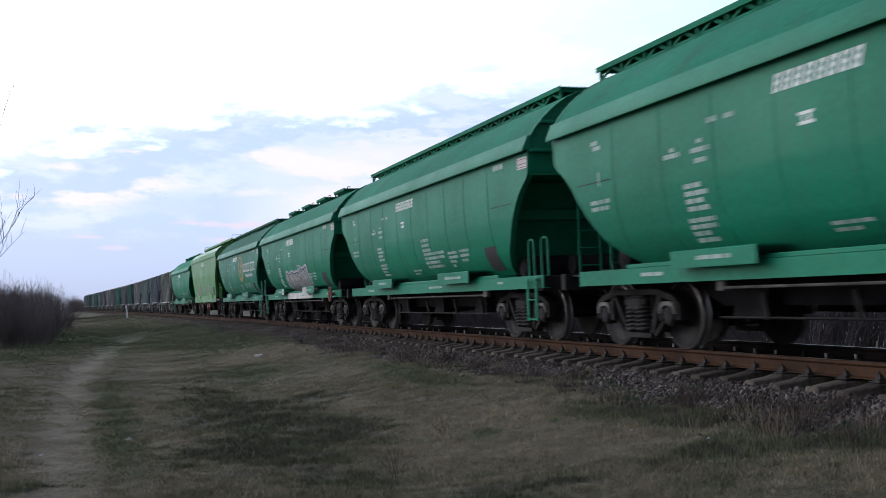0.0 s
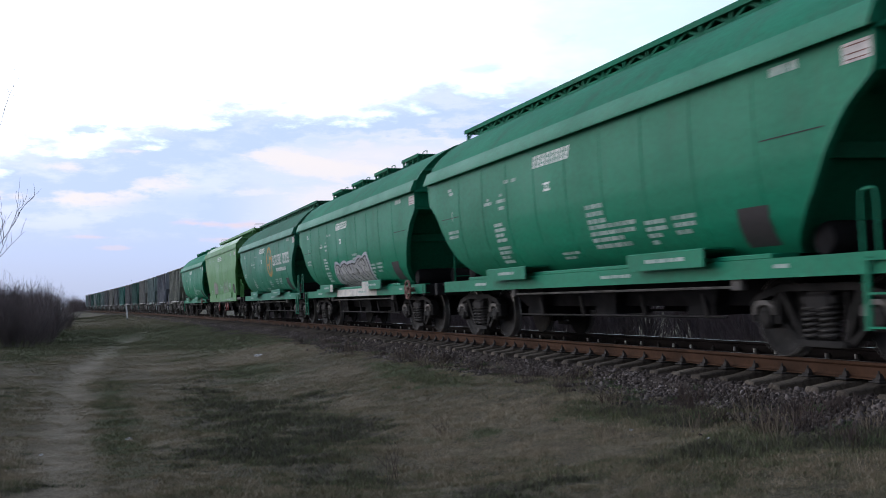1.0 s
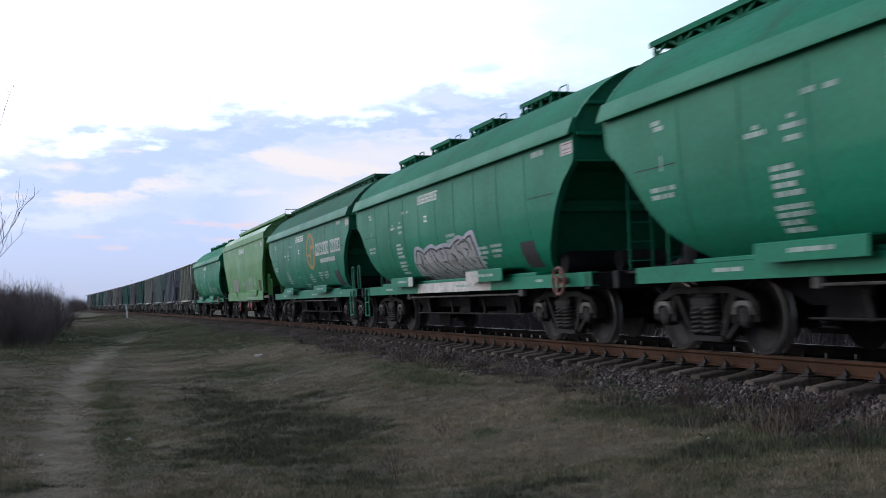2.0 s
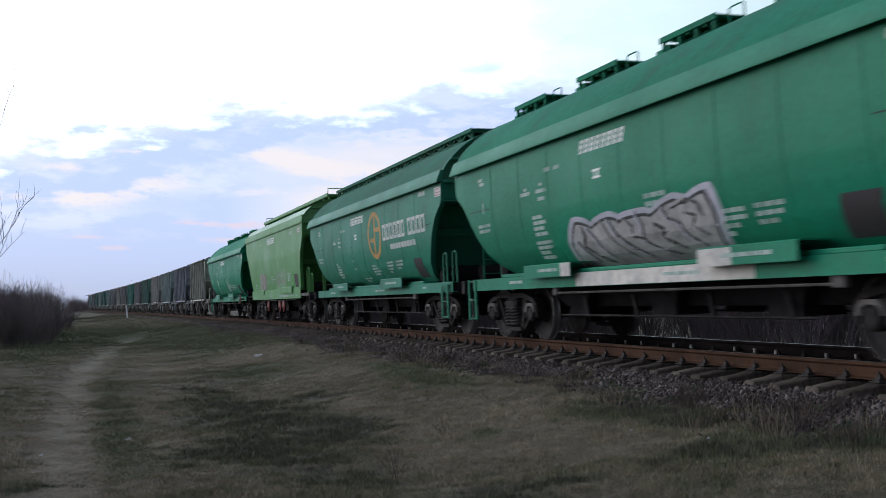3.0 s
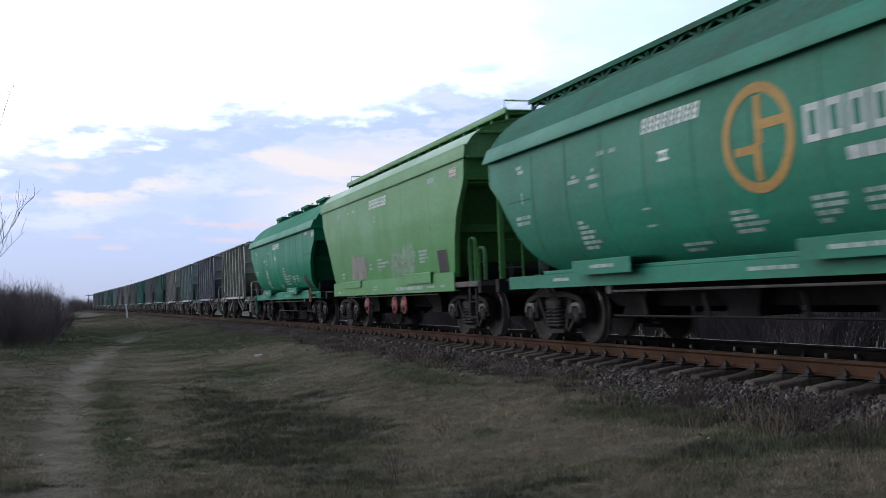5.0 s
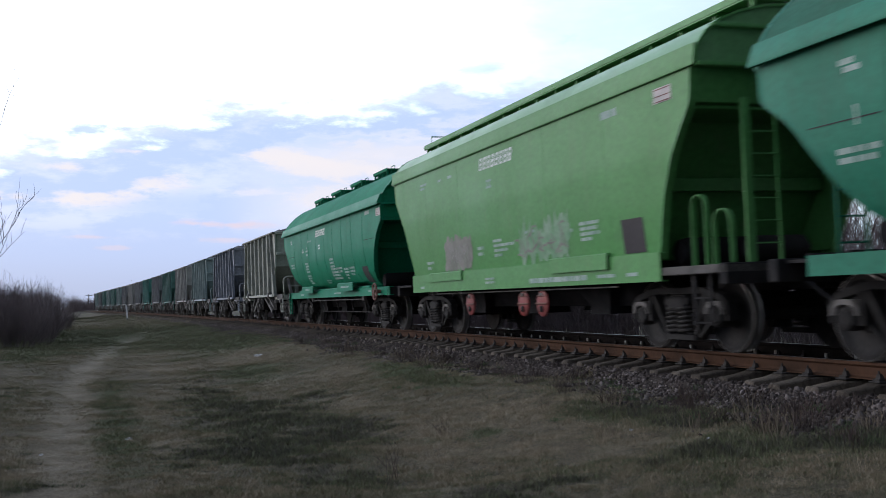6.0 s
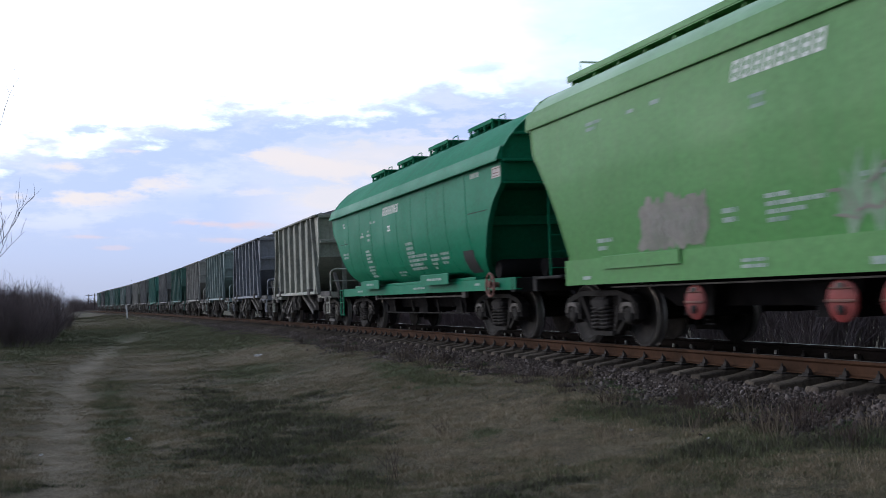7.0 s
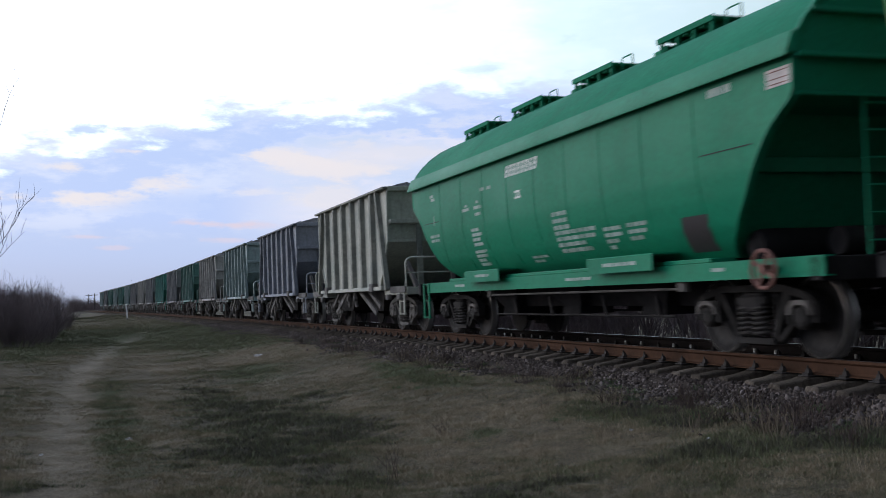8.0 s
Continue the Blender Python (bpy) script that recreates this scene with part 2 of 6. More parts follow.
# ---- mesh building ----
class Shape:
    """Collects vertices and faces of one part."""

    def __init__(self):
        self.v, self.f = [], []

    def add(self, verts, faces):
        n = len(self.v)
        self.v += [tuple(p) for p in verts]
        self.f += [tuple(n + i for i in q) for q in faces]
        return self

    def box(self, x0, x1, y0, y1, z0, z1, c=0.0):
        """A box; c chamfers its edges along the longest axis and its corners."""
        if c <= 0:
            v = [(x, y, z) for z in (z0, z1) for y in (y0, y1) for x in (x0, x1)]
            return self.add(v, [(0, 2, 3, 1), (4, 5, 7, 6), (0, 1, 5, 4), (2, 6, 7, 3), (0, 4, 6, 2), (1, 3, 7, 5)])
        rings = []
        for y, k in ((y0, c), (y0 + c, 0), (y1 - c, 0), (y1, c)):
            a0, a1, b0, b1 = x0 + k, x1 - k, z0 + k, z1 - k
            d = c if k == 0 else c * 0.4
            rings.append([(a0 + d, y, b0), (a1 - d, y, b0), (a1, y, b0 + d), (a1, y, b1 - d), (a1 - d, y, b1), (a0 + d, y, b1), (a0, y, b1 - d), (a0, y, b0 + d)])
        return self.loft(rings)

    def loft(self, rings, caps=True, closed=True):
        n, k = len(rings[0]), len(rings)
        v = [p for r in rings for p in r]
        span = n if closed else n - 1
        f = [(a * n + i, a * n + (i + 1) % n, (a + 1) * n + (i + 1) % n, (a + 1) * n + i) for a in range(k - 1) for i in range(span)]
        if caps:
            f += [tuple(reversed(range(n))), tuple((k - 1) * n + i for i in range(n))]
        return self.add(v, f)

    def beam(self, a, b, w, h, up=(1, 0, 0)):
        """A bar of section w x h between two points; w lies along up."""
        a, b = Vector(a), Vector(b)
        d = (b - a).normalized()
        u = (Vector(up) - d * d.dot(Vector(up))).normalized() * w / 2
        s = d.cross(u).normalized() * h / 2
        return self.loft([[p - u - s, p + u - s, p + u + s, p - u + s] for p in (a, b)])

    def rod(self, points, r, n=6):
        """A round bar through points; r may be one radius or one per point."""
        pts = [Vector(p) for p in points]
        rs = r if isinstance(r, (list, tuple)) else [r] * len(pts)
        rings = []
        side = None
        for i, p in enumerate(pts):
            d = (pts[min(i + 1, len(pts) - 1)] - pts[max(i - 1, 0)]).normalized()
            if side is None:
                side = d.orthogonal().normalized()
            side = (side - d * d.dot(side)).normalized()
            other = d.cross(side)
            rings.append([p + (side * math.cos(6.28319 * k / n) + other * math.sin(6.28319 * k / n)) * rs[i] for k in range(n)])
        return self.loft(rings)

    def disc(self, profile, n=28, axis=0, centre=(0, 0, 0)):
        """A turned body: profile is (position on the axis, radius), round the x, y or z axis."""
        rings = []
        for a, r in profile:
            ring = []
            for k in range(n):
                p = [0.0, 0.0, 0.0]
                p[axis], p[(axis + 1) % 3], p[(axis + 2) % 3] = a, r * math.cos(6.28319 * k / n), r * math.sin(6.28319 * k / n)
                ring.append([p[i] + centre[i] for i in range(3)])
            rings.append(ring)
        return self.loft(rings)

    def sheet(self, grid):
        n = len(grid[0])
        return self.add([p for row in grid for p in row],
                        [(a * n + i, a * n + i + 1, (a + 1) * n + i + 1, (a + 1) * n + i) for a in range(len(grid) - 1) for i in range(n - 1)])

    def mesh(self, name, mat, smooth=35):
        me = bpy.data.meshes.new(name)
        me.from_pydata(self.v, [], self.f)
        me.materials.append(mat)
        bm = bmesh.new()
        bm.from_mesh(me)
        bmesh.ops.recalc_face_normals(bm, faces=bm.faces)
        bm.to_mesh(me)
        bm.free()
        if smooth:
            me.polygons.foreach_set("use_smooth", [True] * len(me.polygons))
            me.set_sharp_from_angle(angle=radians(smooth))
        return me


def part(name, shape, mat, parent, label="", m=None, smooth=35):
    data = shape if isinstance(shape, bpy.types.Mesh) else shape.mesh(name, mat, smooth)
    ob = new(name, data)
    ob.parent = parent
    if m is not None:
        ob.matrix_basis = m
    return tagged(ob, label)


def thing(name, label, category, group="", kind="", m=None):
    ob = new(name)
    ob.empty_display_size = 0.3
    if m is not None:
        ob.matrix_basis = m
    return tagged(ob, label, category, group, kind)


# ---- the track's line ----
def offset(s):
    s = np.asarray(s, float)
    return BEND * np.clip(s - STRAIGHT, 0.0, 175.0) ** 2 / 2 + BEND * 175.0 * np.maximum(0.0, s - STRAIGHT - 175.0)


def on_track(s, lat=0.0, z=0.0):
    """World place beside the track's centre line, z above the rail tops."""
    turn = BEND * min(175.0, max(0.0, s - STRAIGHT))
    return (SIDE + float(offset(s)) + lat, s - turn * lat, RAIL + z + CANT * lat)


def track_pose(s, base=10.5, z=0.0):
    """Pose of something that rides on the track with its middle at s."""
    xa, xb = SIDE + float(offset(s - base / 2)), SIDE + float(offset(s + base / 2))
    turn = math.degrees(math.atan2(xa - xb, base))
    return pose((xa + xb) / 2, s, RAIL + z) @ pose(0, 0, 0, 0, 0, turn) @ pose(0, 0, 0, 0, -math.degrees(CANT), 0)


# ---- ground ----
def waves(x, y, scale, seed):
    """Smooth value noise in about -1 to 1."""
    x, y = np.asarray(x, float) / scale + seed * 17.3, np.asarray(y, float) / scale + seed * 9.1
    i, j = np.floor(x), np.floor(y)
    u, v = x - i, y - j
    u, v = u * u * (3 - 2 * u), v * v * (3 - 2 * v)

    def h(a, b):
        k = np.sin(a * 127.1 + b * 311.7 + seed * 74.7) * 43758.5453
        return 2 * (k - np.floor(k)) - 1

    return (h(i, j) * (1 - u) + h(i + 1, j) * u) * (1 - v) + (h(i, j + 1) * (1 - u) + h(i + 1, j + 1) * u) * v


def lateral(x, y):
    return np.asarray(x, float) - offset(y)


def ground_height(x, y):
    l = lateral(x, y)
    base = np.interp(l, [-40, -8, -2, 1.8, 3.2, 4.6, 5.6, 6.3, 10.6, 11.2, 13.5, 17], [0.3, 0.12, 0.05, 0.0, 0.06, 0.24, 0.40, 0.45, 0.45, 0.43, 0.15, 0.1])
    near = np.clip(1.6 - np.hypot(x, y) / 200, 0.2, 1)
    flat = np.clip((np.abs(l - SIDE) - 1.6) / 1.5, 0.0, 1.0)
    d = np.hypot(x, y)
    rough = 0.05 * np.clip(1.8 - d / 60, 0.3, 1) * waves(x, y, 3.1, 1) + 0.035 * np.clip(1.6 - d / 22, 0, 1) * waves(x, y, 1.1, 2) + 0.022 * np.clip(1.5 - d / 14, 0, 1) * waves(x, y, 0.42, 3) + 0.12 * waves(x, y, 14, 4) * np.clip((np.hypot(x, y) - 15) / 40, 0, 1)
    hollow = -0.05 * np.exp(-(path_distance(x, y) / 0.45) ** 2)
    return base + rough * near * flat + hollow


def path_distance(x, y):
    yy = np.asarray(y, float)
    centre = np.interp(yy, [-30, 0, 9.7, 12.6, 16, 22, 27.7, 32.6, 42, 51.7, 57.4, 64, 74, 200], [-0.6, -0.4, -0.30, -0.34, -0.37, -0.42, -0.32, 0.06, 0.75, 1.42, 2.15, 2.9, 4.6, 20.0])
    return np.abs(np.asarray(x, float) - centre)


def blobs(x, y, spots):
    """Soft patches of (x, y, half width, half length, weight)."""
    total = 0.0
    for cx, cy, rx, ry, weight in spots:
        total = total + weight * np.exp(-(((x - cx) / rx) ** 2 + ((y - cy) / ry) ** 2))
    return np.clip(total, 0, 1.1)


def ragged(x, y, seed):
    """Uneven edges of patches; finer close by than far off."""
    y = np.asarray(y, float)
    mid, fine = np.clip(1.5 - y / 30, 0.15, 1), np.clip(1.5 - y / 16, 0, 1)
    return 0.36 * waves(x, y, 0.75, seed) + 0.42 * mid * waves(x, y, 0.27, seed + 1) + 0.40 * fine * waves(x, y, 0.10, seed + 2) + 0.4 * (1 - mid) * waves(x, y, 2.2, seed + 3)


def step(v, a, b):
    t = np.clip((v - a) / (b - a), 0, 1)
    return t * t * (3 - 2 * t)


def wear(x, y):
    """Bare trodden soil: the path, fading as it leaves, and thin spots."""
    y = np.asarray(y, float)
    d = path_distance(x, y) + 0.20 * ragged(x, y, 11)
    soft = step(0.80 - d / (0.62 + 0.009 * np.minimum(y, 60)), 0.0, 0.9) * np.clip(1 - (y - 62) / 14, 0, 1)
    bare = blobs(x, y, [(-0.8, 12, 0.35, 2.5, 0.5), (0.75, 14.3, 0.3, 4.5, 0.45), (1.65, 32, 0.5, 10, 0.4), (0.9, 9.5, 0.5, 1.2, 0.4), (3.7, 15.5, 0.4, 0.7, 0.4)])
    return np.clip(0.88 * soft * np.clip(1.4 - y / 75, 0.62, 1) * (0.85 + 0.8 * ragged(x, y, 17)) + 0.6 * step(bare + 0.45 * ragged(x, y, 14), 0.25, 0.9), 0, 1)


def darkness(x, y):
    """Dark matted tussocks of last year's growth."""
    d = blobs(x, y, [(1.97, 15.2, 1.0, 4.2, 0.82), (1.98, 21.3, 0.6, 3.4, 0.7), (3.6, 17.4, 0.55, 1.3, 0.8), (2.95, 12.3, 0.65, 1.5, 1.0), (1.55, 11.5, 0.5, 1.2, 0.8), (1.94, 9.45, 0.3, 0.7, 0.7), (2.34, 8.9, 0.3, 0.8, 0.8),
                     (-1.5, 21.5, 0.4, 9.0, 0.4), (-1.7, 32.5, 0.8, 3.0, 0.3), (-0.6, 9.7, 0.3, 0.5, 0.5), (4.3, 7.6, 0.9, 0.25, 0.25), (6.0, 10.2, 0.3, 0.7, 0.5), (5.65, 10.1, 0.35, 1.5, 0.95), (3.2, 7.7, 0.9, 0.45, 0.9), (5.1, 7.9, 0.35, 0.35, 0.6), (5.9, 7.05, 0.4, 0.4, 0.7), (6.2, 12.5, 0.3, 2.0, 0.6), (6.3, 7.2, 0.5, 0.8, 0.6), (5.6, 7.1, 1.0, 0.5, 0.5), (6.4, 9.0, 0.3, 1.0, 0.5)])
    d = d + 0.6 * np.clip((np.asarray(y, float) - 95) / 50, 0, 1)
    return step(d + 0.95 * ragged(x, y, 50) + 0.35 * waves(x, y, 0.07, 57), 0.50, 0.92)


def greenness(x, y):
    """Fresh green growth."""
    g = blobs(x, y, [(0.32, 18.9, 0.32, 6.5, 0.6), (0.22, 12.9, 0.3, 1.8, 0.5), (-2.95, 57, 2.6, 16, 0.8), (4.6, 55, 3.0, 9.0, 0.85), (5.5, 19.6, 0.45, 1.7, 0.8), (5.3, 16.1, 0.4, 1.8, 0.9), (3.25, 24, 1.0, 2.2, 0.7), (2.04, 12.6, 0.6, 3.0, 0.35),
                     (5.4, 10.7, 0.35, 0.9, 0.9), (6.75, 9.6, 0.3, 0.8, 0.6), (4.13, 10.8, 0.2, 0.25, 0.9), (0.1, 56, 1.8, 9, 0.6), (-1.6, 16, 0.5, 6, 0.35), (-2.0, 40, 1.2, 9, 0.5), (5.2, 38, 1.2, 8, 0.6), (4.7, 8.0, 1.4, 0.8, 0.2), (5.7, 8.6, 0.4, 1.2, 0.35), (5.5, 7.4, 1.0, 0.7, 0.55), (3.2, 40, 3.0, 9, 0.5), (2.2, 62, 3.0, 14, 0.6)])
    return step(g + 0.55 * ragged(x, y, 60) + 0.12 + 0.25 * np.clip((np.asarray(y, float) - 40) / 25, 0, 1), 0.2, 0.80)


def dryness(x, y):
    """Bleached straw."""
    d = blobs(x, y, [(-0.36, 13.4, 0.45, 8.0, 0.6), (-0.75, 12, 0.35, 2.0, 0.7), (4.65, 29.7, 1.7, 2.8, 0.95), (3.6, 11.2, 0.45, 1.5, 0.9), (4.88, 11.6, 0.7, 1.5, 1.0), (4.4, 9.35, 0.9, 0.8, 0.65), (0.74, 14.3, 0.3, 4.4, 0.5), (1.65, 32, 0.6, 11, 0.5),
                     (3.7, 15.5, 0.4, 0.7, 0.8), (4.15, 7.2, 0.7, 0.4, 0.2), (4.7, 20.4, 0.6, 1.3, 0.8), (3.5, 10.0, 0.4, 0.7, 0.8), (5.3, 8.6, 0.5, 0.8, 0.25)])
    return step(0.25 + d + 0.42 * ragged(x, y, 21) + 0.2 * waves(x, y, 2.4, 24) - 0.25 * np.clip((np.asarray(y, float) - 55) / 30, 0, 1), 0.05, 1.05)


def ground_material():
    m = bpy.data.materials.new("meadow_soil")
    m.use_nodes = True
    tree = m.node_tree
    tree.nodes.clear()
    mk = node_helper(tree)

    def mix(f, a, b):
        n = mk("ShaderNodeMix", p_data_type="RGBA")
        for i, v in ((0, f), (6, a), (7, b)):
            if isinstance(v, bpy.types.NodeSocket):
                tree.links.new(v, n.inputs[i])
            else:
                n.inputs[i].default_value = v
        return n.outputs[2]

    def ramp(v, a, b):
        return mk("ShaderNodeMapRange", p_interpolation_type="SMOOTHSTEP", i0=v, i1=a, i2=b).outputs[0]

    where = mk("ShaderNodeTexCoord").outputs["Object"]
    mid = mk("ShaderNodeTexNoise", Vector=where, Scale=3.0, Detail=7.0, Roughness=0.65).outputs["Fac"]
    fine = mk("ShaderNodeTexNoise", Vector=where, Scale=34.0, Detail=8.0, Roughness=0.75).outputs["Fac"]
    clump = mk("ShaderNodeTexNoise", Vector=where, Scale=7.0, Detail=7.0, Roughness=0.7).outputs["Fac"]
    dry = mk("ShaderNodeAttribute", p_attribute_name="dry").outputs["Fac"]
    worn = mk("ShaderNodeAttribute", p_attribute_name="worn").outputs["Fac"]
    damp = mk("ShaderNodeAttribute", p_attribute_name="damp").outputs["Fac"]
    fresh = mk("ShaderNodeAttribute", p_attribute_name="fresh").outputs["Fac"]
    turf = mix(ramp(mid, 0.35, 0.65), (0.094, 0.081, 0.058, 1), (0.150, 0.127, 0.091, 1))
    straw = mix(ramp(mid, 0.35, 0.65), (0.122, 0.097, 0.066, 1), (0.190, 0.153, 0.104, 1))
    colour = mix(dry, turf, straw)
    colour = mix(mk("ShaderNodeMath", p_operation="MULTIPLY", i0=fresh, i1=0.85).outputs[0], colour, (0.072, 0.088, 0.042, 1))
    colour = mix(mk("ShaderNodeMath", p_operation="MULTIPLY", i0=ramp(clump, 0.52, 0.70), i1=0.6).outputs[0], colour, (0.050, 0.044, 0.034, 1))
    colour = mix(mk("ShaderNodeMath", p_operation="MULTIPLY", i0=damp, i1=0.72).outputs[0], colour, (0.040, 0.033, 0.029, 1))
    soil = mix(ramp(mid, 0.3, 0.7), (0.178, 0.148, 0.110, 1), (0.250, 0.212, 0.162, 1))
    colour = mix(worn, colour, soil)
    tone = mk("ShaderNodeMapRange", i0=fine, i1=0.3, i2=0.7, i3=0.3, i4=1.75).outputs[0]
    grey = mk("ShaderNodeCombineColor", i0=tone, i1=tone, i2=tone).outputs[0]
    n = mk("ShaderNodeMix", p_data_type="RGBA", p_blend_type="MULTIPLY")
    n.inputs[0].default_value = 1.0
    tree.links.new(colour, n.inputs[6])
    tree.links.new(grey, n.inputs[7])
    h = mk("ShaderNodeMath", p_operation="ADD", i0=fine, i1=clump).outputs[0]
    b = mk("ShaderNodeBump", Strength=0.9, Distance=0.06, Height=h).outputs[0]
    shader = mk("ShaderNodeBsdfPrincipled", Base_Color=n.outputs[2], Roughness=0.95, Normal=b)
    shader.inputs["Specular IOR Level"].default_value = 0.1
    mk("ShaderNodeOutputMaterial", Surface=shader.outputs[0])
    return m


def graded(near, step, growth, far):
    out, v, d = [0.0], 0.0, step
    while v < far:
        v += d
        if v > near:
            d *= growth
        out.append(v)
    return out


def build_ground():
    right = graded(7, 0.10, 1.16, 2600)
    left = graded(2.2, 0.10, 1.16, 2600)
    xs = np.array([-v for v in reversed(left[1:])] + right)
    ahead = graded(22, 0.11, 1.03, 4000)
    back = graded(3, 0.4, 1.35, 2600)
    ys = np.array([-v for v in reversed(back[1:])] + ahead)
    X, Y = np.meshgrid(xs, ys)
    Z = ground_height(X, Y)
    far = np.clip((np.hypot(X, Y) - 300) / 600, 0, 1)
    Z = Z * (1 - far) - 0.5 * far
    co = np.stack([X, Y, Z], -1).reshape(-1, 3)
    nx, ny = len(xs), len(ys)
    i = (np.arange(ny - 1)[:, None] * nx + np.arange(nx - 1)[None, :]).reshape(-1)
    quads = np.stack([i, i + 1, i + nx + 1, i + nx], 1)
    me = bpy.data.meshes.new("ground")
    me.from_pydata(co.tolist(), [], quads.tolist())
    for key, fn in (("dry", dryness), ("worn", wear), ("damp", darkness), ("fresh", greenness)):
        me.attributes.new(key, "FLOAT", "POINT").data.foreach_set("value", fn(X, Y).reshape(-1).astype(np.float32))
    me.polygons.foreach_set("use_smooth", [True] * len(me.polygons))
    me.materials.append(ground_material())
    tagged(new("ground", me), "rough spring meadow of green and straw-dry grass with a worn footpath", "ground", kind="structure")


build_ground()


def joined(name, co, tris, mat, label, category, attr=None):
    """One object of many small loose pieces."""
    me = bpy.data.meshes.new(name)
    nv, nt = len(co), len(tris)
    me.vertices.add(nv)
    me.vertices.foreach_set("co", np.asarray(co, np.float32).reshape(-1))
    me.loops.add(nt * 3)
    me.loops.foreach_set("vertex_index", np.asarray(tris, np.int32).reshape(-1))
    me.polygons.add(nt)
    me.polygons.foreach_set("loop_start", np.arange(0, nt * 3, 3, dtype=np.int32))
    me.update(calc_edges=True)
    if attr is not None:
        me.attributes.new("tint", "FLOAT", "POINT").data.foreach_set("value", np.asarray(attr, np.float32))
    me.materials.append(mat)
    me.validate()
    return tagged(new(name, me), label, category, kind="stuff")


# ---- rails, sleepers, ballast ----
TRACK_FROM, TRACK_TO = -70.0, 330.0


def build_rails():
    # rail section: (lateral, height below the running surface)
    section = [(-0.036, -0.004), (-0.028, 0.0), (0.028, 0.0), (0.036, -0.004), (0.037, -0.032), (0.030, -0.042), (0.010, -0.055), (0.009, -0.140),
               (0.022, -0.158), (0.075, -0.170), (0.075, -0.180), (-0.075, -0.180), (-0.075, -0.170), (-0.022, -0.158), (-0.009, -0.140), (-0.010, -0.055),
               (-0.030, -0.042), (-0.037, -0.032)]
    stations = list(np.arange(TRACK_FROM, 12, 10.0)) + list(np.arange(12, TRACK_TO, 4.0))
    for lat, label in ((-0.797, "rusty steel rail with a polished top on worn sleepers"), (0.797, "rusty steel rail coloured dark for shade, with a shining top")):
        sh = Shape()
        sh.loft([[on_track(s, lat + a, b) for a, b in section] for s in stations])
        me = sh.mesh("rail", RAIL_RUST if lat < 0 else RAIL_SHADED)
        me.materials.append(RAIL_TOP)
        n = len(section)
        for p in me.polygons:
            if p.normal.z > 0.9 and all(me.vertices[i].index % n in (1, 2) for i in p.vertices):
                p.material_index = 1
        tagged(new("rail", me), label, "rail", kind="structure")


build_rails()


BED = [(-2.75, -0.64), (-2.35, -0.57), (-1.75, -0.445), (-1.46, -0.345), (-1.34, -0.315), (-1.2, -0.31), (-1.0, -0.33), (-0.8, -0.34), (0, -0.33), (0.8, -0.30), (1.3, -0.30), (1.8, -0.33), (2.4, -0.5), (2.9, -0.75)]


def surface(x, y):
    """Height of meadow or stone bed, whichever is on top."""
    lat = lateral(x, y) - SIDE
    bed = np.where(lat > -2.75, RAIL + CANT * lat + np.interp(lat, [p[0] for p in BED], [p[1] for p in BED]), -9.0)
    return np.maximum(ground_height(x, y), bed)


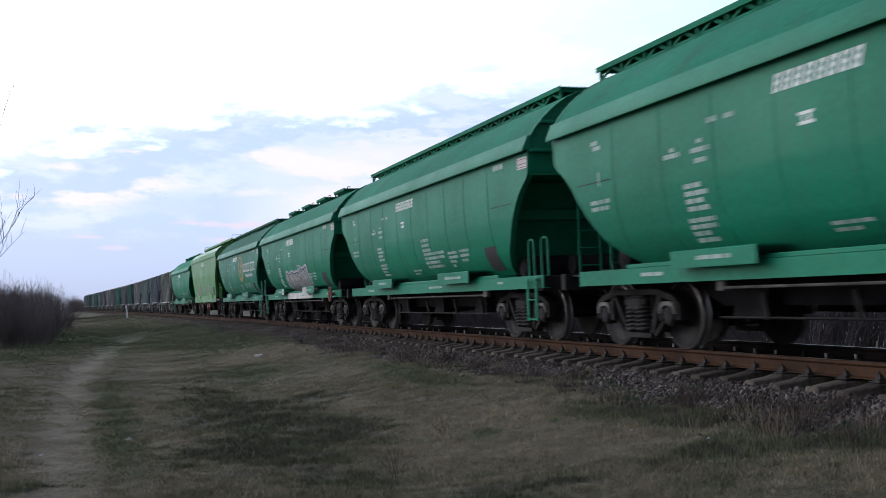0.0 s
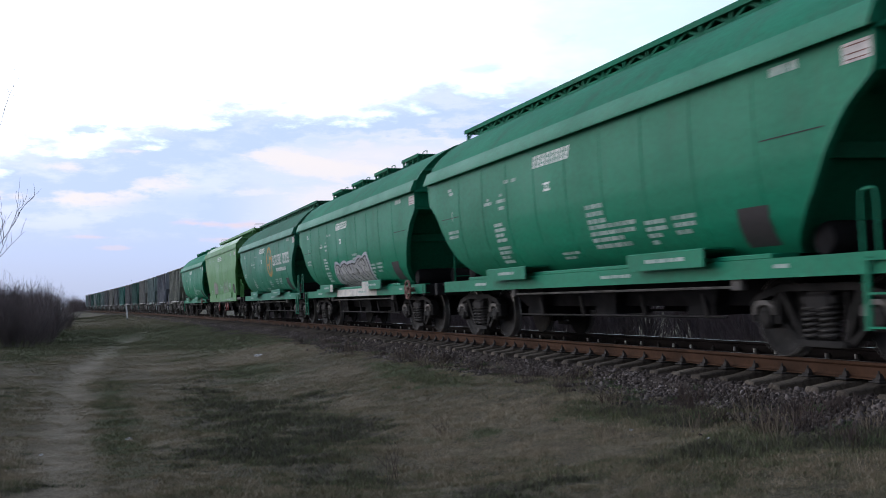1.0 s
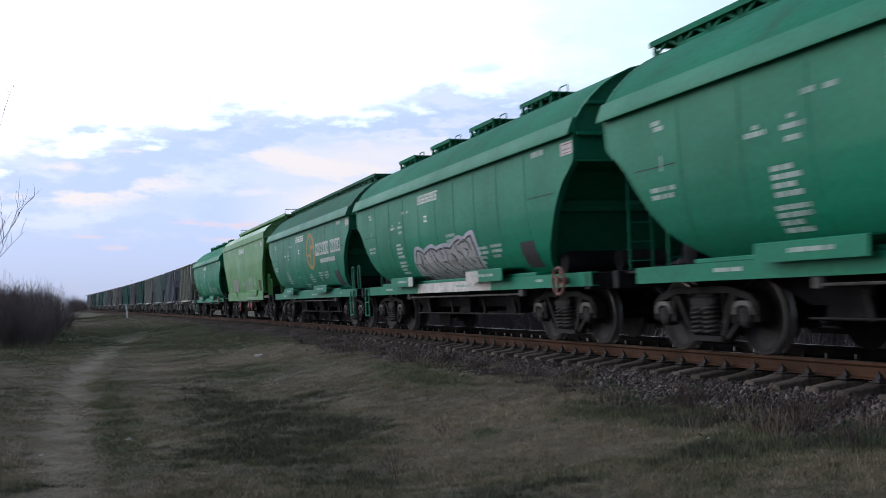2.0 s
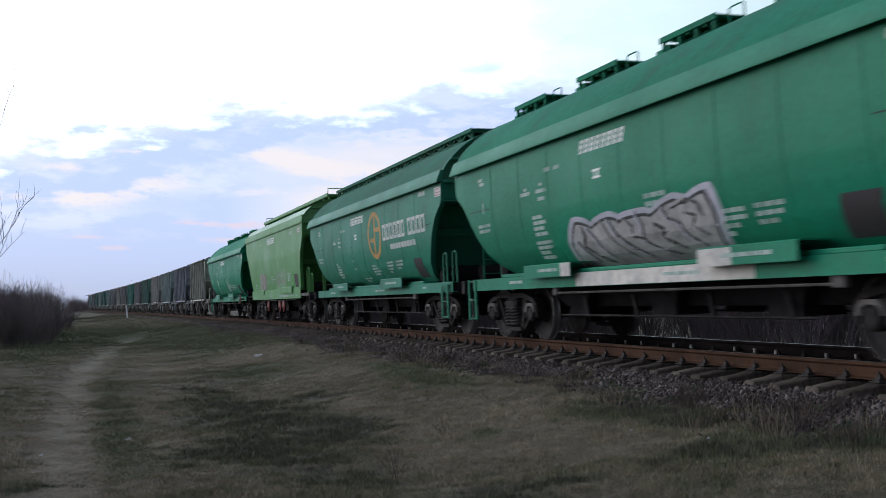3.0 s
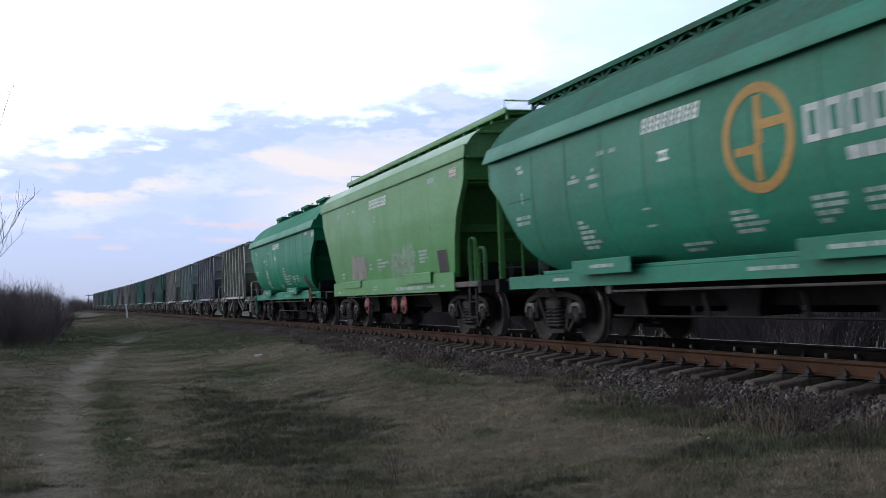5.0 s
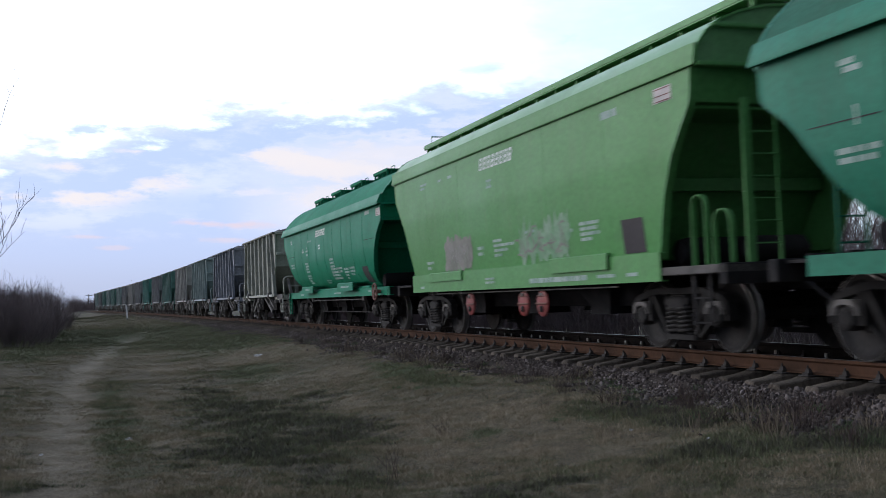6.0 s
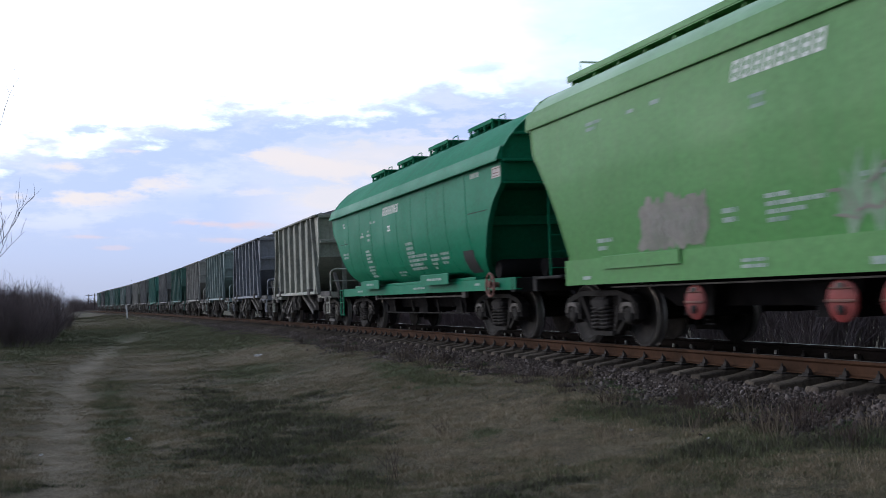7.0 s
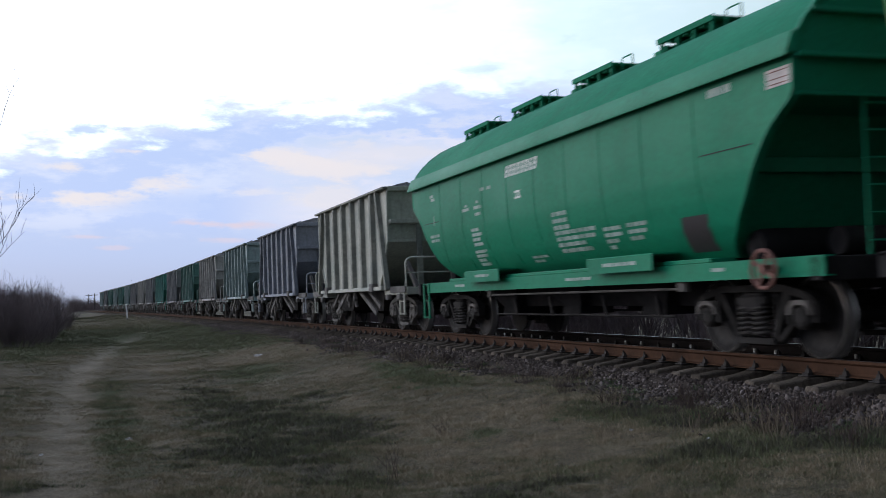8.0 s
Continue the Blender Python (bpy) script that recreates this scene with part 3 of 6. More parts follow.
def build_ballast():
    profile = BED
    dense = []
    for a, b in zip(profile, profile[1:]):
        dense += [(a[0] + (b[0] - a[0]) * t, a[1] + (b[1] - a[1]) * t) for t in (0, 0.33, 0.67)]
    dense.append(profile[-1])
    stations = list(np.arange(TRACK_FROM, 3, 3.0)) + list(np.arange(3, 40, 0.25)) + list(np.arange(40, TRACK_TO, 3.0))
    rnd = np.random.RandomState(4)
    grid = [[(Vector(on_track(s, a, b)) + Vector((0, 0, rnd.uniform(-0.018, 0.018)))) for a, b in dense] for s in stations]
    sh = Shape()
    sh.sheet(grid)
    stone = material("ballast_bed_grit", (0.066, 0.053, 0.045), (0.036, 0.029, 0.025), rough=0.95, grain=44, patch=1.6, dirt=(0.030, 0.026, 0.018), dirt_amount=0.7, bump=1.0, spec=0.05)
    tagged(new("ballast_bed", sh.mesh("ballast_bed", stone, 0)), "grey crushed-stone bed under the railway track", "ballast", kind="structure")
    # loose angular stones on the shoulder and between the sleepers, thinning out into the weeds
    cube = np.array([(a, b, c) for c in (-1, 1) for b in (-1, 1) for a in (-1, 1)], float)
    tri = np.array([(0, 2, 3), (0, 3, 1), (4, 5, 7), (4, 7, 6), (0, 1, 5), (0, 5, 4), (2, 6, 7), (2, 7, 3), (0, 4, 6), (0, 6, 2), (1, 3, 7), (1, 7, 5)])
    n = 105000
    s = 4.5 + 66 * rnd.uniform(0, 1, n) ** 1.9
    lat = -1.38 - 1.35 * rnd.uniform(0, 1, n) ** 1.05
    crib = rnd.uniform(0, 1, n) < 0.24
    lat = np.where(crib, rnd.uniform(-1.45, -1.05, n), lat)
    extra = rnd.uniform(0, 1, n) < 0.10
    lat = np.where(extra, rnd.uniform(-2.9, -2.3, n) - rnd.uniform(0, 0.8, n) ** 2, lat)
    patchy = waves(s, lat, 0.9, 31) * 0.55 + 0.55 * waves(s, lat, 0.34, 32)
    keep = patchy * 1.3 + 0.9 * (lat + 2.55) > rnd.uniform(-0.1, 1.0, n)
    s, lat = s[keep], lat[keep]
    n = len(s)
    turn = BEND * np.maximum(0, s - STRAIGHT)
    x, y = SIDE + offset(s) + lat, s - turn * lat
    size = 0.008 + 0.0125 * rnd.uniform(0, 1, n) ** 2.0 + np.where(rnd.uniform(0, 1, n) < 0.05, rnd.uniform(0.004, 0.018, n), 0)
    z = surface(x, y) + size * rnd.uniform(-0.5, 0.6, n)
    a, b, c = rnd.uniform(0, 6.28, (3, n))
    stretch = rnd.uniform(0.65, 1.35, (n, 1, 3)) * np.array([1.15, 1.0, 0.7])
    v = (cube[None] + rnd.uniform(-0.55, 0.30, (n, 8, 3)) * cube[None]) * stretch * size[:, None, None]
    for p, q, ang, part_ in ((0, 1, a, 1.0), (1, 2, b, 0.35), (0, 2, c, 0.35)):
        ca, sa = np.cos(ang * part_)[:, None], np.sin(ang * part_)[:, None]
        vp, vq = v[..., p] * ca - v[..., q] * sa, v[..., p] * sa + v[..., q] * ca
        v[..., p], v[..., q] = vp, vq
    w = v + np.stack([x, y, z], -1)[:, None]
    t = (tri[None] + (np.arange(n) * 8)[:, None, None]).reshape(-1, 3)
    # tint darkens towards the rail: oil and the rail's shade in colour
    tint = np.repeat(np.clip(rnd.uniform(0, 1, n) ** 2.4 * (0.66 + 0.6 * waves(s, lat, 0.5, 36)) * np.clip((-lat - 1.05) / 0.45, 0.05, 1.0), 0, 1), 8)
    grit = material("crushed_stone", (0.042, 0.033, 0.029), (0.270, 0.228, 0.215), rough=0.9, grain=40, patch=6, dirt=(0.05, 0.038, 0.033), dirt_amount=0.5, bump=0.4, attribute="tint", spec=0.1)
    joined("ballast_stones", w.reshape(-1, 3), t, grit, "loose grey crushed stones along the track", "gravel", tint)


build_ballast()


# ---- the train ----
DUST_GREY = material("cement_dusted_steel", (0.135, 0.126, 0.118), (0.075, 0.070, 0.067), rough=0.85, grain=24, patch=3, dirt_amount=0.5, bump=0.3)
DUST_DIM = material("dim_dusty_steel", (0.095, 0.085, 0.078), (0.05, 0.046, 0.042), rough=0.85, grain=24, patch=3, dirt_amount=0.5, bump=0.3)
LOAD = material("dark_stone_load", (0.055, 0.054, 0.056), (0.10, 0.10, 0.10), rough=0.95, grain=9, patch=3, dirt=(0.03, 0.03, 0.03), dirt_amount=0.5, bump=1.0)
# A wagon's own space: y along the track (+ to the rear), x across it, z above the rail tops.
WHEEL_R = 0.475


def wheelset_mesh():
    sh = Shape()
    for k in (-1, 1):
        prof = [(0.66, 0.09), (0.66, 0.14), (0.715, 0.15), (0.735, 0.36), (0.722, 0.405), (0.722, 0.497), (0.738, 0.503), (0.752, 0.497), (0.758, 0.478),
                (0.858, 0.470), (0.860, 0.462), (0.860, 0.405), (0.835, 0.385), (0.80, 0.30), (0.80, 0.17), (0.85, 0.14), (0.85, 0.09)]
        sh.disc([(k * a, r) for a, r in prof], 36)
    sh.rod([(-1.05, 0, 0), (-0.7, 0, 0), (0, 0, 0), (0.7, 0, 0), (1.05, 0, 0)], [0.065, 0.09, 0.08, 0.09, 0.065], 10)
    me = sh.mesh("wheelset", WHEEL)
    me.materials.append(TREAD)
    for p in me.polygons:
        c = p.center
        r = math.hypot(c.y, c.z)
        if 0.44 < r and 0.75 < abs(c.x) < 0.862:
            p.material_index = 1
    return me


def side_frame_mesh(k):
    """Cast side frame of a two-axle bogie on the side k."""
    sh = Shape()
    x = k * 1.02
    up = (1, 0, 0)
    low = k * 0.97
    top = [(-1.16, 0.62), (-1.02, 0.72), (-0.60, 0.815), (0.60, 0.815), (1.02, 0.72), (1.16, 0.62)]
    for a, b in zip(top, top[1:]):
        sh.beam((x, a[0], a[1]), (x, b[0], b[1]), 0.16, 0.085, up)
    for e in (-1, 1):
        sh.beam((x, e * 1.16, 0.66), (x, e * 1.16, 0.42), 0.15, 0.07, up)
        sh.beam((x, e * 0.70, 0.76), (x, e * 0.70, 0.40), 0.15, 0.07, up)
        sh.beam((x, e * 0.66, 0.80), (low, e * 0.34, 0.20), 0.13, 0.075, up)
        sh.beam((low, e * 0.70, 0.42), (low, e * 0.42, 0.19), 0.12, 0.05, up)
        sh.beam((low, e * 0.37, 0.78), (low, e * 0.37, 0.20), 0.10, 0.035, up)
    sh.beam((low, -0.38, 0.19), (low, 0.38, 0.19), 0.22, 0.07, up)
    sh.box(x - 0.09, x + 0.09, -0.30, 0.30, 0.62, 0.72, 0.02)
    sh.box(x - 0.05, x + 0.10, -0.20, 0.20, 0.72, 0.78, 0.02)
    return sh.mesh("side_frame", CAST)


def axle_box_mesh(k):
    sh = Shape()
    prof = [(0.92, 0.10), (0.93, 0.138), (1.085, 0.138), (1.095, 0.120), (1.115, 0.115), (1.122, 0.10), (1.122, 0.03)]
    sh.disc([(k * a, r) for a, r in prof], 20)
    for a in range(4):
        t = 0.785 + a * 1.5708
        sh.disc([(k * 1.105, 0.014), (k * 1.132, 0.014)], 6, 0, (0, 0.085 * math.cos(t), 0.085 * math.sin(t)))
    return sh.mesh("axle_box", CAST)


def adapter_mesh(k):
    """Saddle over an axle box."""
    sh = Shape()
    a, b = sorted((k * 0.96, k * 1.13))
    out = [(-0.215, 0.03), (-0.20, 0.12), (-0.13, 0.19), (-0.05, 0.20), (0.05, 0.20), (0.13, 0.19), (0.20, 0.12), (0.215, 0.03), (0.165, 0.03), (0.14, 0.11), (0.06, 0.145), (-0.06, 0.145), (-0.14, 0.11), (-0.165, 0.03)]
    sh.loft([[(x, y, z) for y, z in out] for x in (a, b)])
    return sh.mesh("adapter", DUST)


def spring_mesh():
    sh = Shape()
    turns, n = 6, 12
    pts = [(0.105 * math.cos(6.28319 * i / n), 0.105 * math.sin(6.28319 * i / n), 0.25 + 0.36 * i / (turns * n)) for i in range(turns * n + 1)]
    sh.rod(pts, 0.019, 6)
    sh.disc([(0.25, 0.055), (0.61, 0.055)], 8, 2)
    return sh.mesh("spring", SPRING)


BOGIE = dict(wheelset=wheelset_mesh(), spring=spring_mesh(), frame={k: side_frame_mesh(k) for k in (-1, 1)}, box={k: axle_box_mesh(k) for k in (-1, 1)}, adapter={k: adapter_mesh(k) for k in (-1, 1)})
BOLSTER = Shape().box(-1.12, 1.12, -0.22, 0.22, 0.52, 0.74, 0.03).box(-0.28, 0.28, -0.26, 0.26, 0.74, 0.86, 0.02).mesh("bolster", STEEL)
BRAKE_SHOE = Shape().loft([[(x, 0.52 * math.cos(a), 0.475 + 0.52 * math.sin(a)) for a in (-0.5, -0.25, 0, 0.25, 0.5)] + [(x, 0.60 * math.cos(a), 0.475 + 0.60 * math.sin(a)) for a in (0.4, 0, -0.4)] for x in (-0.05, 0.05)]).mesh("brake_shoe", CAST)


def add_bogie(wagon, y, wheels):
    for e in (-1, 1):
        w = part("wheelset", BOGIE["wheelset"], None, wagon, "brown steel wheels with bright treads", pose(0, y + e * 0.925, WHEEL_R))
        wheels.append(w)
    part("bolster", BOLSTER, None, wagon, "", pose(0, y, 0))
    for k in (-1, 1):
        f = part("side_frame", BOGIE["frame"][k], None, wagon, "dusty cast steel bogie frame", pose(0, y, 0))
        for e in (-1, 1):
            part("axle_box", BOGIE["box"][k], None, f, "", pose(0, e * 0.925, WHEEL_R))
            part("adapter", BOGIE["adapter"][k], None, f, "pale dusty saddle", pose(0, e * 0.925, WHEEL_R))
            part("brake_shoe", BRAKE_SHOE, None, f, "", pose(k * 0.80, e * 0.925, 0) @ pose(0, 0, 0, 0, 0, 180 if e > 0 else 0))
        for j in (-1, 1):
            part("spring", BOGIE["spring"], None, f, "dusty coil spring", pose(k * 1.03, j * 0.135, 0))


def coupler_mesh():
    sh = Shape()
    sh.box(-0.10, 0.10, 0.0, 0.62, 0.96, 1.12, 0.02)
    sh.loft([[(-0.16, 0.55, 0.90), (0.16, 0.55, 0.90), (0.16, 0.55, 1.18), (-0.16, 0.55, 1.18)], [(-0.24, 0.72, 0.88), (0.20, 0.72, 0.88), (0.20, 0.72, 1.20), (-0.24, 0.72, 1.20)],
             [(-0.26, 0.86, 0.90), (-0.02, 0.86, 0.90), (-0.02, 0.86, 1.18), (-0.26, 0.86, 1.18)]])
    sh.box(-0.30, 0.30, -0.02, 0.10, 0.86, 1.22, 0.02)
    return sh.mesh("coupler", STEEL)


COUPLER = coupler_mesh()
HOSE = Shape().rod([(0.35, 0.0, 0.92), (0.36, 0.25, 0.78), (0.32, 0.50, 0.62), (0.25, 0.62, 0.66)], 0.022, 6).mesh("brake_hose", STEEL)


def strip(sh, y0, y1, z0, z1, half, out=0.006, lean=0.0, thick=0.0):
    """A patch of paint or a plate on a curved side; half(z) is the half width there; lean shifts the top along y."""
    n = max(2, int(abs(z1 - z0) / 0.08) + 1)
    rows = []
    for i in range(n):
        z = z0 + (z1 - z0) * i / (n - 1)
        d = lean * i / (n - 1)
        rows.append([(-half(z) - out, y0 + d, z), (-half(z) - out, y1 + d, z)])
    sh.sheet(rows)


def words(wagon, blocks, half, mat=None):
    """Bars of stencilled writing: (y of the rear edge, top z, lengths, height, gap)."""
    for y, z, lengths, height, gap in blocks:
        sh = Shape()
        for length in lengths:
            a, rest, k = y, length, len(lengths)
            while rest > 0.03:
                w = min(rest, (0.21, 0.34, 0.26, 0.17)[k % 4])
                strip(sh, a - max(0.03, w - 0.03), a, z - height, z, half, 0.005)
                a, rest, k = a - w, rest - w, k + 1
            z -= height + gap
        part("lettering", sh, mat or STENCIL, wagon, "pale stencilled marking bars", smooth=0)


def number_bars(wagon, y, z, digits, width, height, half):
    """A wagon number as plain slanted blocks."""
    for i in range(digits):
        sh = Shape()
        a = y - i * width
        t = 0.042
        lean = -0.07
        w = width * 0.74
        strip(sh, a - t, a, z - height, z, half, 0.005, lean)
        strip(sh, a - w, a - w + t, z - height, z, half, 0.005, lean)
        for q in (0.0, 0.5, 1.0):
            zz = z - height + (height - t) * q
            strip(sh, a - w + t + lean * q, a - t + lean * q, zz, zz + t, half, 0.005)
        part("number_block", sh, NUMBER, wagon, "", smooth=0)


def half_green(z):
    return float(np.interp(z, [1.20, 1.28, 1.40, 1.60, 1.90, 2.20, 2.60, 3.40], [1.02, 1.13, 1.26, 1.39, 1.48, 1.53, 1.55, 1.55]))


def edge_green(z):
    return float(np.interp(z, [1.20, 1.38, 1.55, 1.85, 2.03, 2.23, 2.45, 2.60, 2.70, 2.80, 2.88, 3.40], [4.95, 5.20, 5.44, 5.75, 5.90, 6.06, 6.25, 6.41, 6.56, 6.73, 6.81, 6.84]))


def half_light(z):
    return float(np.interp(z, [1.25, 1.60, 2.0, 2.6, 3.6], [1.42, 1.46, 1.50, 1.54, 1.55]))


def edge_light(z):
    return float(np.interp(z, [1.25, 1.61, 2.08, 2.53, 2.9, 3.05, 3.18, 3.6], [5.45, 5.58, 5.76, 6.0, 6.30, 6.43, 6.52, 6.57]))


def hull(wagon, half, edge, z0, z1, paint, lintel=2.88):
    """Tub of a hopper wagon with bowed sides and end walls that slope in below."""
    zs = [z0 + (z1 - z0) * i / 26 for i in range(27)]
    ys = [-1.0, -0.85, -0.6, -0.3, 0.0, 0.3, 0.6, 0.85, 1.0]
    body = Shape()
    for k in (-1, 1):
        body.sheet([[(k * half(z), t * edge(z), z) for t in ys] for z in zs])
    part("side_wall", body, paint, wagon, "smooth bowed painted steel sides")
    def inner(z):
        return edge(z) - 0.012 if z > lintel else edge(lintel) - 0.95 - (lintel - z) * 0.55

    for e in (-1, 1):
        wall = Shape()
        wall.sheet([[(t * half(z), e * inner(z), z) for t in (-0.985, -0.5, 0, 0.5, 0.985)] for z in zs])
        part("end_wall", wall, paint, wagon, "sloping painted end wall in deep shade")
        y = edge(3.0)
        part("end_lintel", Shape().box(-1.5, 1.5, min(e * (y - 1.0), e * (y + 0.02)), max(e * (y - 1.0), e * (y + 0.02)), lintel - 0.02, lintel + 0.02), paint, wagon)
        part("end_rib", Shape().box(-1.45, 1.45, min(e * inner(2.25), e * (inner(2.25) + 0.16)), max(e * inner(2.25), e * (inner(2.25) + 0.16)), 2.18, 2.36, 0.01), paint, wagon)
        part("end_deck", Shape().box(-1.32, 1.32, min(e * 4.6, e * 6.82), max(e * 4.6, e * 6.82), 1.085, 1.12), STEEL, wagon)
        part("brake_cylinder", Shape().disc([(-0.5, 0.02), (-0.5, 0.17), (0.3, 0.17), (0.42, 0.05), (0.42, 0.02)], 14, 0, (0.1, e * 6.0, 1.34)), STEEL, wagon)
        part("air_reservoir", Shape().disc([(-1.15, 0.03), (-1.12, 0.17), (-1.02, 0.20), (0.60, 0.20), (0.70, 0.17), (0.73, 0.03)], 14, 0, (0, e * 5.45, 1.33)), STEEL_BLACK, wagon, "dark air reservoir on the end deck")
        # flange that stiffens the cut edge of each side
        for k in (-1, 1):
            lip = Shape()
            lip.loft([[(k * (half(z) + 0.006), e * (edge(z) - 0.03), z), (k * (half(z) + 0.012), e * (edge(z) + 0.012), z), (k * (half(z) - 0.10), e * (edge(z) + 0.012), z), (k * (half(z) - 0.10), e * (edge(z) - 0.03), z)] for z in zs])
            part("edge_flange", lip, paint, wagon)


def arch_roof(wagon, outline, length, lip, paint, cover):
    """Vaulted roof from half an outline of (half width, z), with a drip lip at its foot; cover is the weathered paint
    on top, toned for the sky's light.
    """
    full = [(-a, z) for a, z in outline] + [(a, z) for a, z in reversed(outline[:-1])]
    sh = Shape()
    ys = [-length, -length * 0.5, 0, length * 0.5, length]
    sh.sheet([[(a, y, z) for a, z in full] for y in ys])
    for e in (-1, 1):
        n = len(full)
        sh.add([(a, e * (length - 0.004), z) for a, z in full], [tuple(range(n))])
    part("roof", sh, cover, wagon, "vaulted steel roof, its weathered paint toned for the light from above", smooth=50)
    for k in (-1, 1):
        eave = Shape()
        a, z = outline[0]
        sec = [(a - 0.03, z - 0.005), (a + lip - 0.012, z - 0.005), (a + lip - 0.010, z - 0.035), (a + lip, z - 0.035), (a + lip + 0.006, z), (a + lip * 0.45, z + 0.15), (a + 0.014, z + 0.235), (a - 0.03, z + 0.235)]
        eave.loft([[(k * p, y, q) for p, q in sec] for y in (-length - 0.02, length + 0.02)])
        part("eave", eave, paint, wagon, "folded eave strip along the roof's foot")
    for e in (-1, 1):
        rim = Shape()
        for (a, z), (b, w) in zip(full, full[1:]):
            rim.beam((a, e * length, z - 0.01), (b, e * length, w - 0.01), 0.06, 0.03, (0, 1, 0))
        part("roof_rim", rim, paint, wagon)
        # pressed ribs across the upright part of each end
        for z in (outline[0][1] - 0.05, outline[0][1] + 0.44):
            wide = np.interp(z, [q for _, q in outline], [a for a, _ in outline]) - 0.02
            y = sorted((e * (length - 0.03), e * (length + 0.075)))
            part("end_rib", Shape().box(-wide, wide, y[0], y[1], z, z + 0.05, 0.008), paint, wagon)


ROOF_GREEN = [(1.55, 3.30), (1.54, 3.42), (1.50, 3.52), (1.40, 3.68), (1.24, 3.86), (1.04, 4.04), (0.80, 4.20), (0.53, 4.33), (0.26, 4.40), (0.0, 4.42)]
ROOF_LIGHT = [(1.56, 3.62), (1.55, 3.72), (1.50, 3.86), (1.38, 4.02), (1.18, 4.17), (0.90, 4.29), (0.55, 4.37), (0.25, 4.40), (0.0, 4.41)]


def sill_beam(wagon, y0, y1, z0, z1, paint, x=1.45):
    for k in (-1, 1):
        sh = Shape()
        web = sorted((k * (x - 0.02), k * x))
        sh.box(web[0], web[1], y0, y1, z0, z1)
        for z in (z0, z1 - 0.018):
            f = sorted((k * (x - 0.12), k * (x - 0.018)))
            sh.box(f[0], f[1], y0 + 0.002, y1 - 0.002, z, z + 0.018)
        for y in np.arange(y0 + 0.4, y1, 1.35):
            sh.beam((k * (x - 0.06), y, z0 + 0.02), (k * (x - 0.06), y, z1 - 0.02), 0.09, 0.012)
        part("side_sill", sh, paint, wagon, "painted steel channel along the frame")


def under_frame(wagon, reach, outlets, z_top, paint):
    sh = Shape().box(-0.18, 0.18, -reach, reach, 0.78, 1.08, 0.01)
    part("centre_sill", sh, STEEL, wagon, "grimy black centre beam")
    for e in (-1, 1):
        part("end_beam", Shape().box(-1.45, 1.45, min(e * (reach - 0.16), e * reach), max(e * (reach - 0.16), e * reach), 0.88, 1.14, 0.012), STEEL, wagon)
        part("coupler", COUPLER, None, wagon, "automatic coupler of dark steel", pose(0, e * reach, 0) @ pose(0, 0, 0, 0, 0, 0 if e > 0 else 180))
        part("brake_hose", HOSE, None, wagon, "", pose(0, e * reach, 0) @ pose(0, 0, 0, 0, 0, 0 if e > 0 else 180))
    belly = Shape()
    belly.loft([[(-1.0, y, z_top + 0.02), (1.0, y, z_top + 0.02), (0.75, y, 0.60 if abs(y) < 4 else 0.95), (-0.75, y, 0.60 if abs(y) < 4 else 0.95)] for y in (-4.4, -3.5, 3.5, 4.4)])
    part("belly_trough", belly, STEEL_BLACK, wagon, "black hopper underside")
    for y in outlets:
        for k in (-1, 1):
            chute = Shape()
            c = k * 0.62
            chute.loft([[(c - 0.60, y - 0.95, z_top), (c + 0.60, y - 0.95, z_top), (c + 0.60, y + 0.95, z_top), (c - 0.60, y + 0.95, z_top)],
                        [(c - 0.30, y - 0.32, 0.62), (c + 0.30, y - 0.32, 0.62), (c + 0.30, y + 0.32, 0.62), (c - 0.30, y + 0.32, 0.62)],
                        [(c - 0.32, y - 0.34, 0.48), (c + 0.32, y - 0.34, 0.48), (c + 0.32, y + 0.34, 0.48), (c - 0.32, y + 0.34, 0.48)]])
            part("discharge_chute", chute, STEEL_BLACK, wagon, "black discharge funnel")
    for k in (-1, 1):
        if paint == GREEN_LIGHT:
            part("gate_shaft", Shape().rod([(k * 1.40, -4.2, 0.90), (k * 1.40, 4.2, 0.90)], 0.012, 6), DUST_DIM, wagon)
        else:
            rod = Shape().rod([(k * 1.38, -4.2, 0.84), (k * 1.38, 2.6, 0.84)], 0.018, 6)
            rod.box(min(k * 1.34, k * 1.42), max(k * 1.34, k * 1.42), -4.33, -4.13, 0.80, 0.96, 0.01)
            rod.box(min(k * 1.34, k * 1.42), max(k * 1.34, k * 1.42), 2.52, 2.66, 0.80, 0.96, 0.01)
            part("gate_shaft", rod, DUST_DIM, wagon, "dusty pipe along the frame's lower edge")
        low = Shape().rod([(k * 0.95, -3.3, 0.46), (k * 0.95, 3.3, 0.46)], 0.018, 5)
        for y in (-2.9, -1.3, 0.7, 2.3):
            low.beam((k * 0.95, y, 0.44), (k * 0.98, y + 0.06, 0.78), 0.04, 0.07)
        if paint != GREEN_LIGHT:
            part("brake_rod", low, STEEL, wagon)
    tank = Shape().disc([(-0.55, 0.02), (-0.53, 0.16), (-0.45, 0.18), (0.45, 0.18), (0.53, 0.16), (0.55, 0.02)], 16, 1, (0.55, 2.6, 0.72))
    part("air_tank", tank, STEEL, wagon)


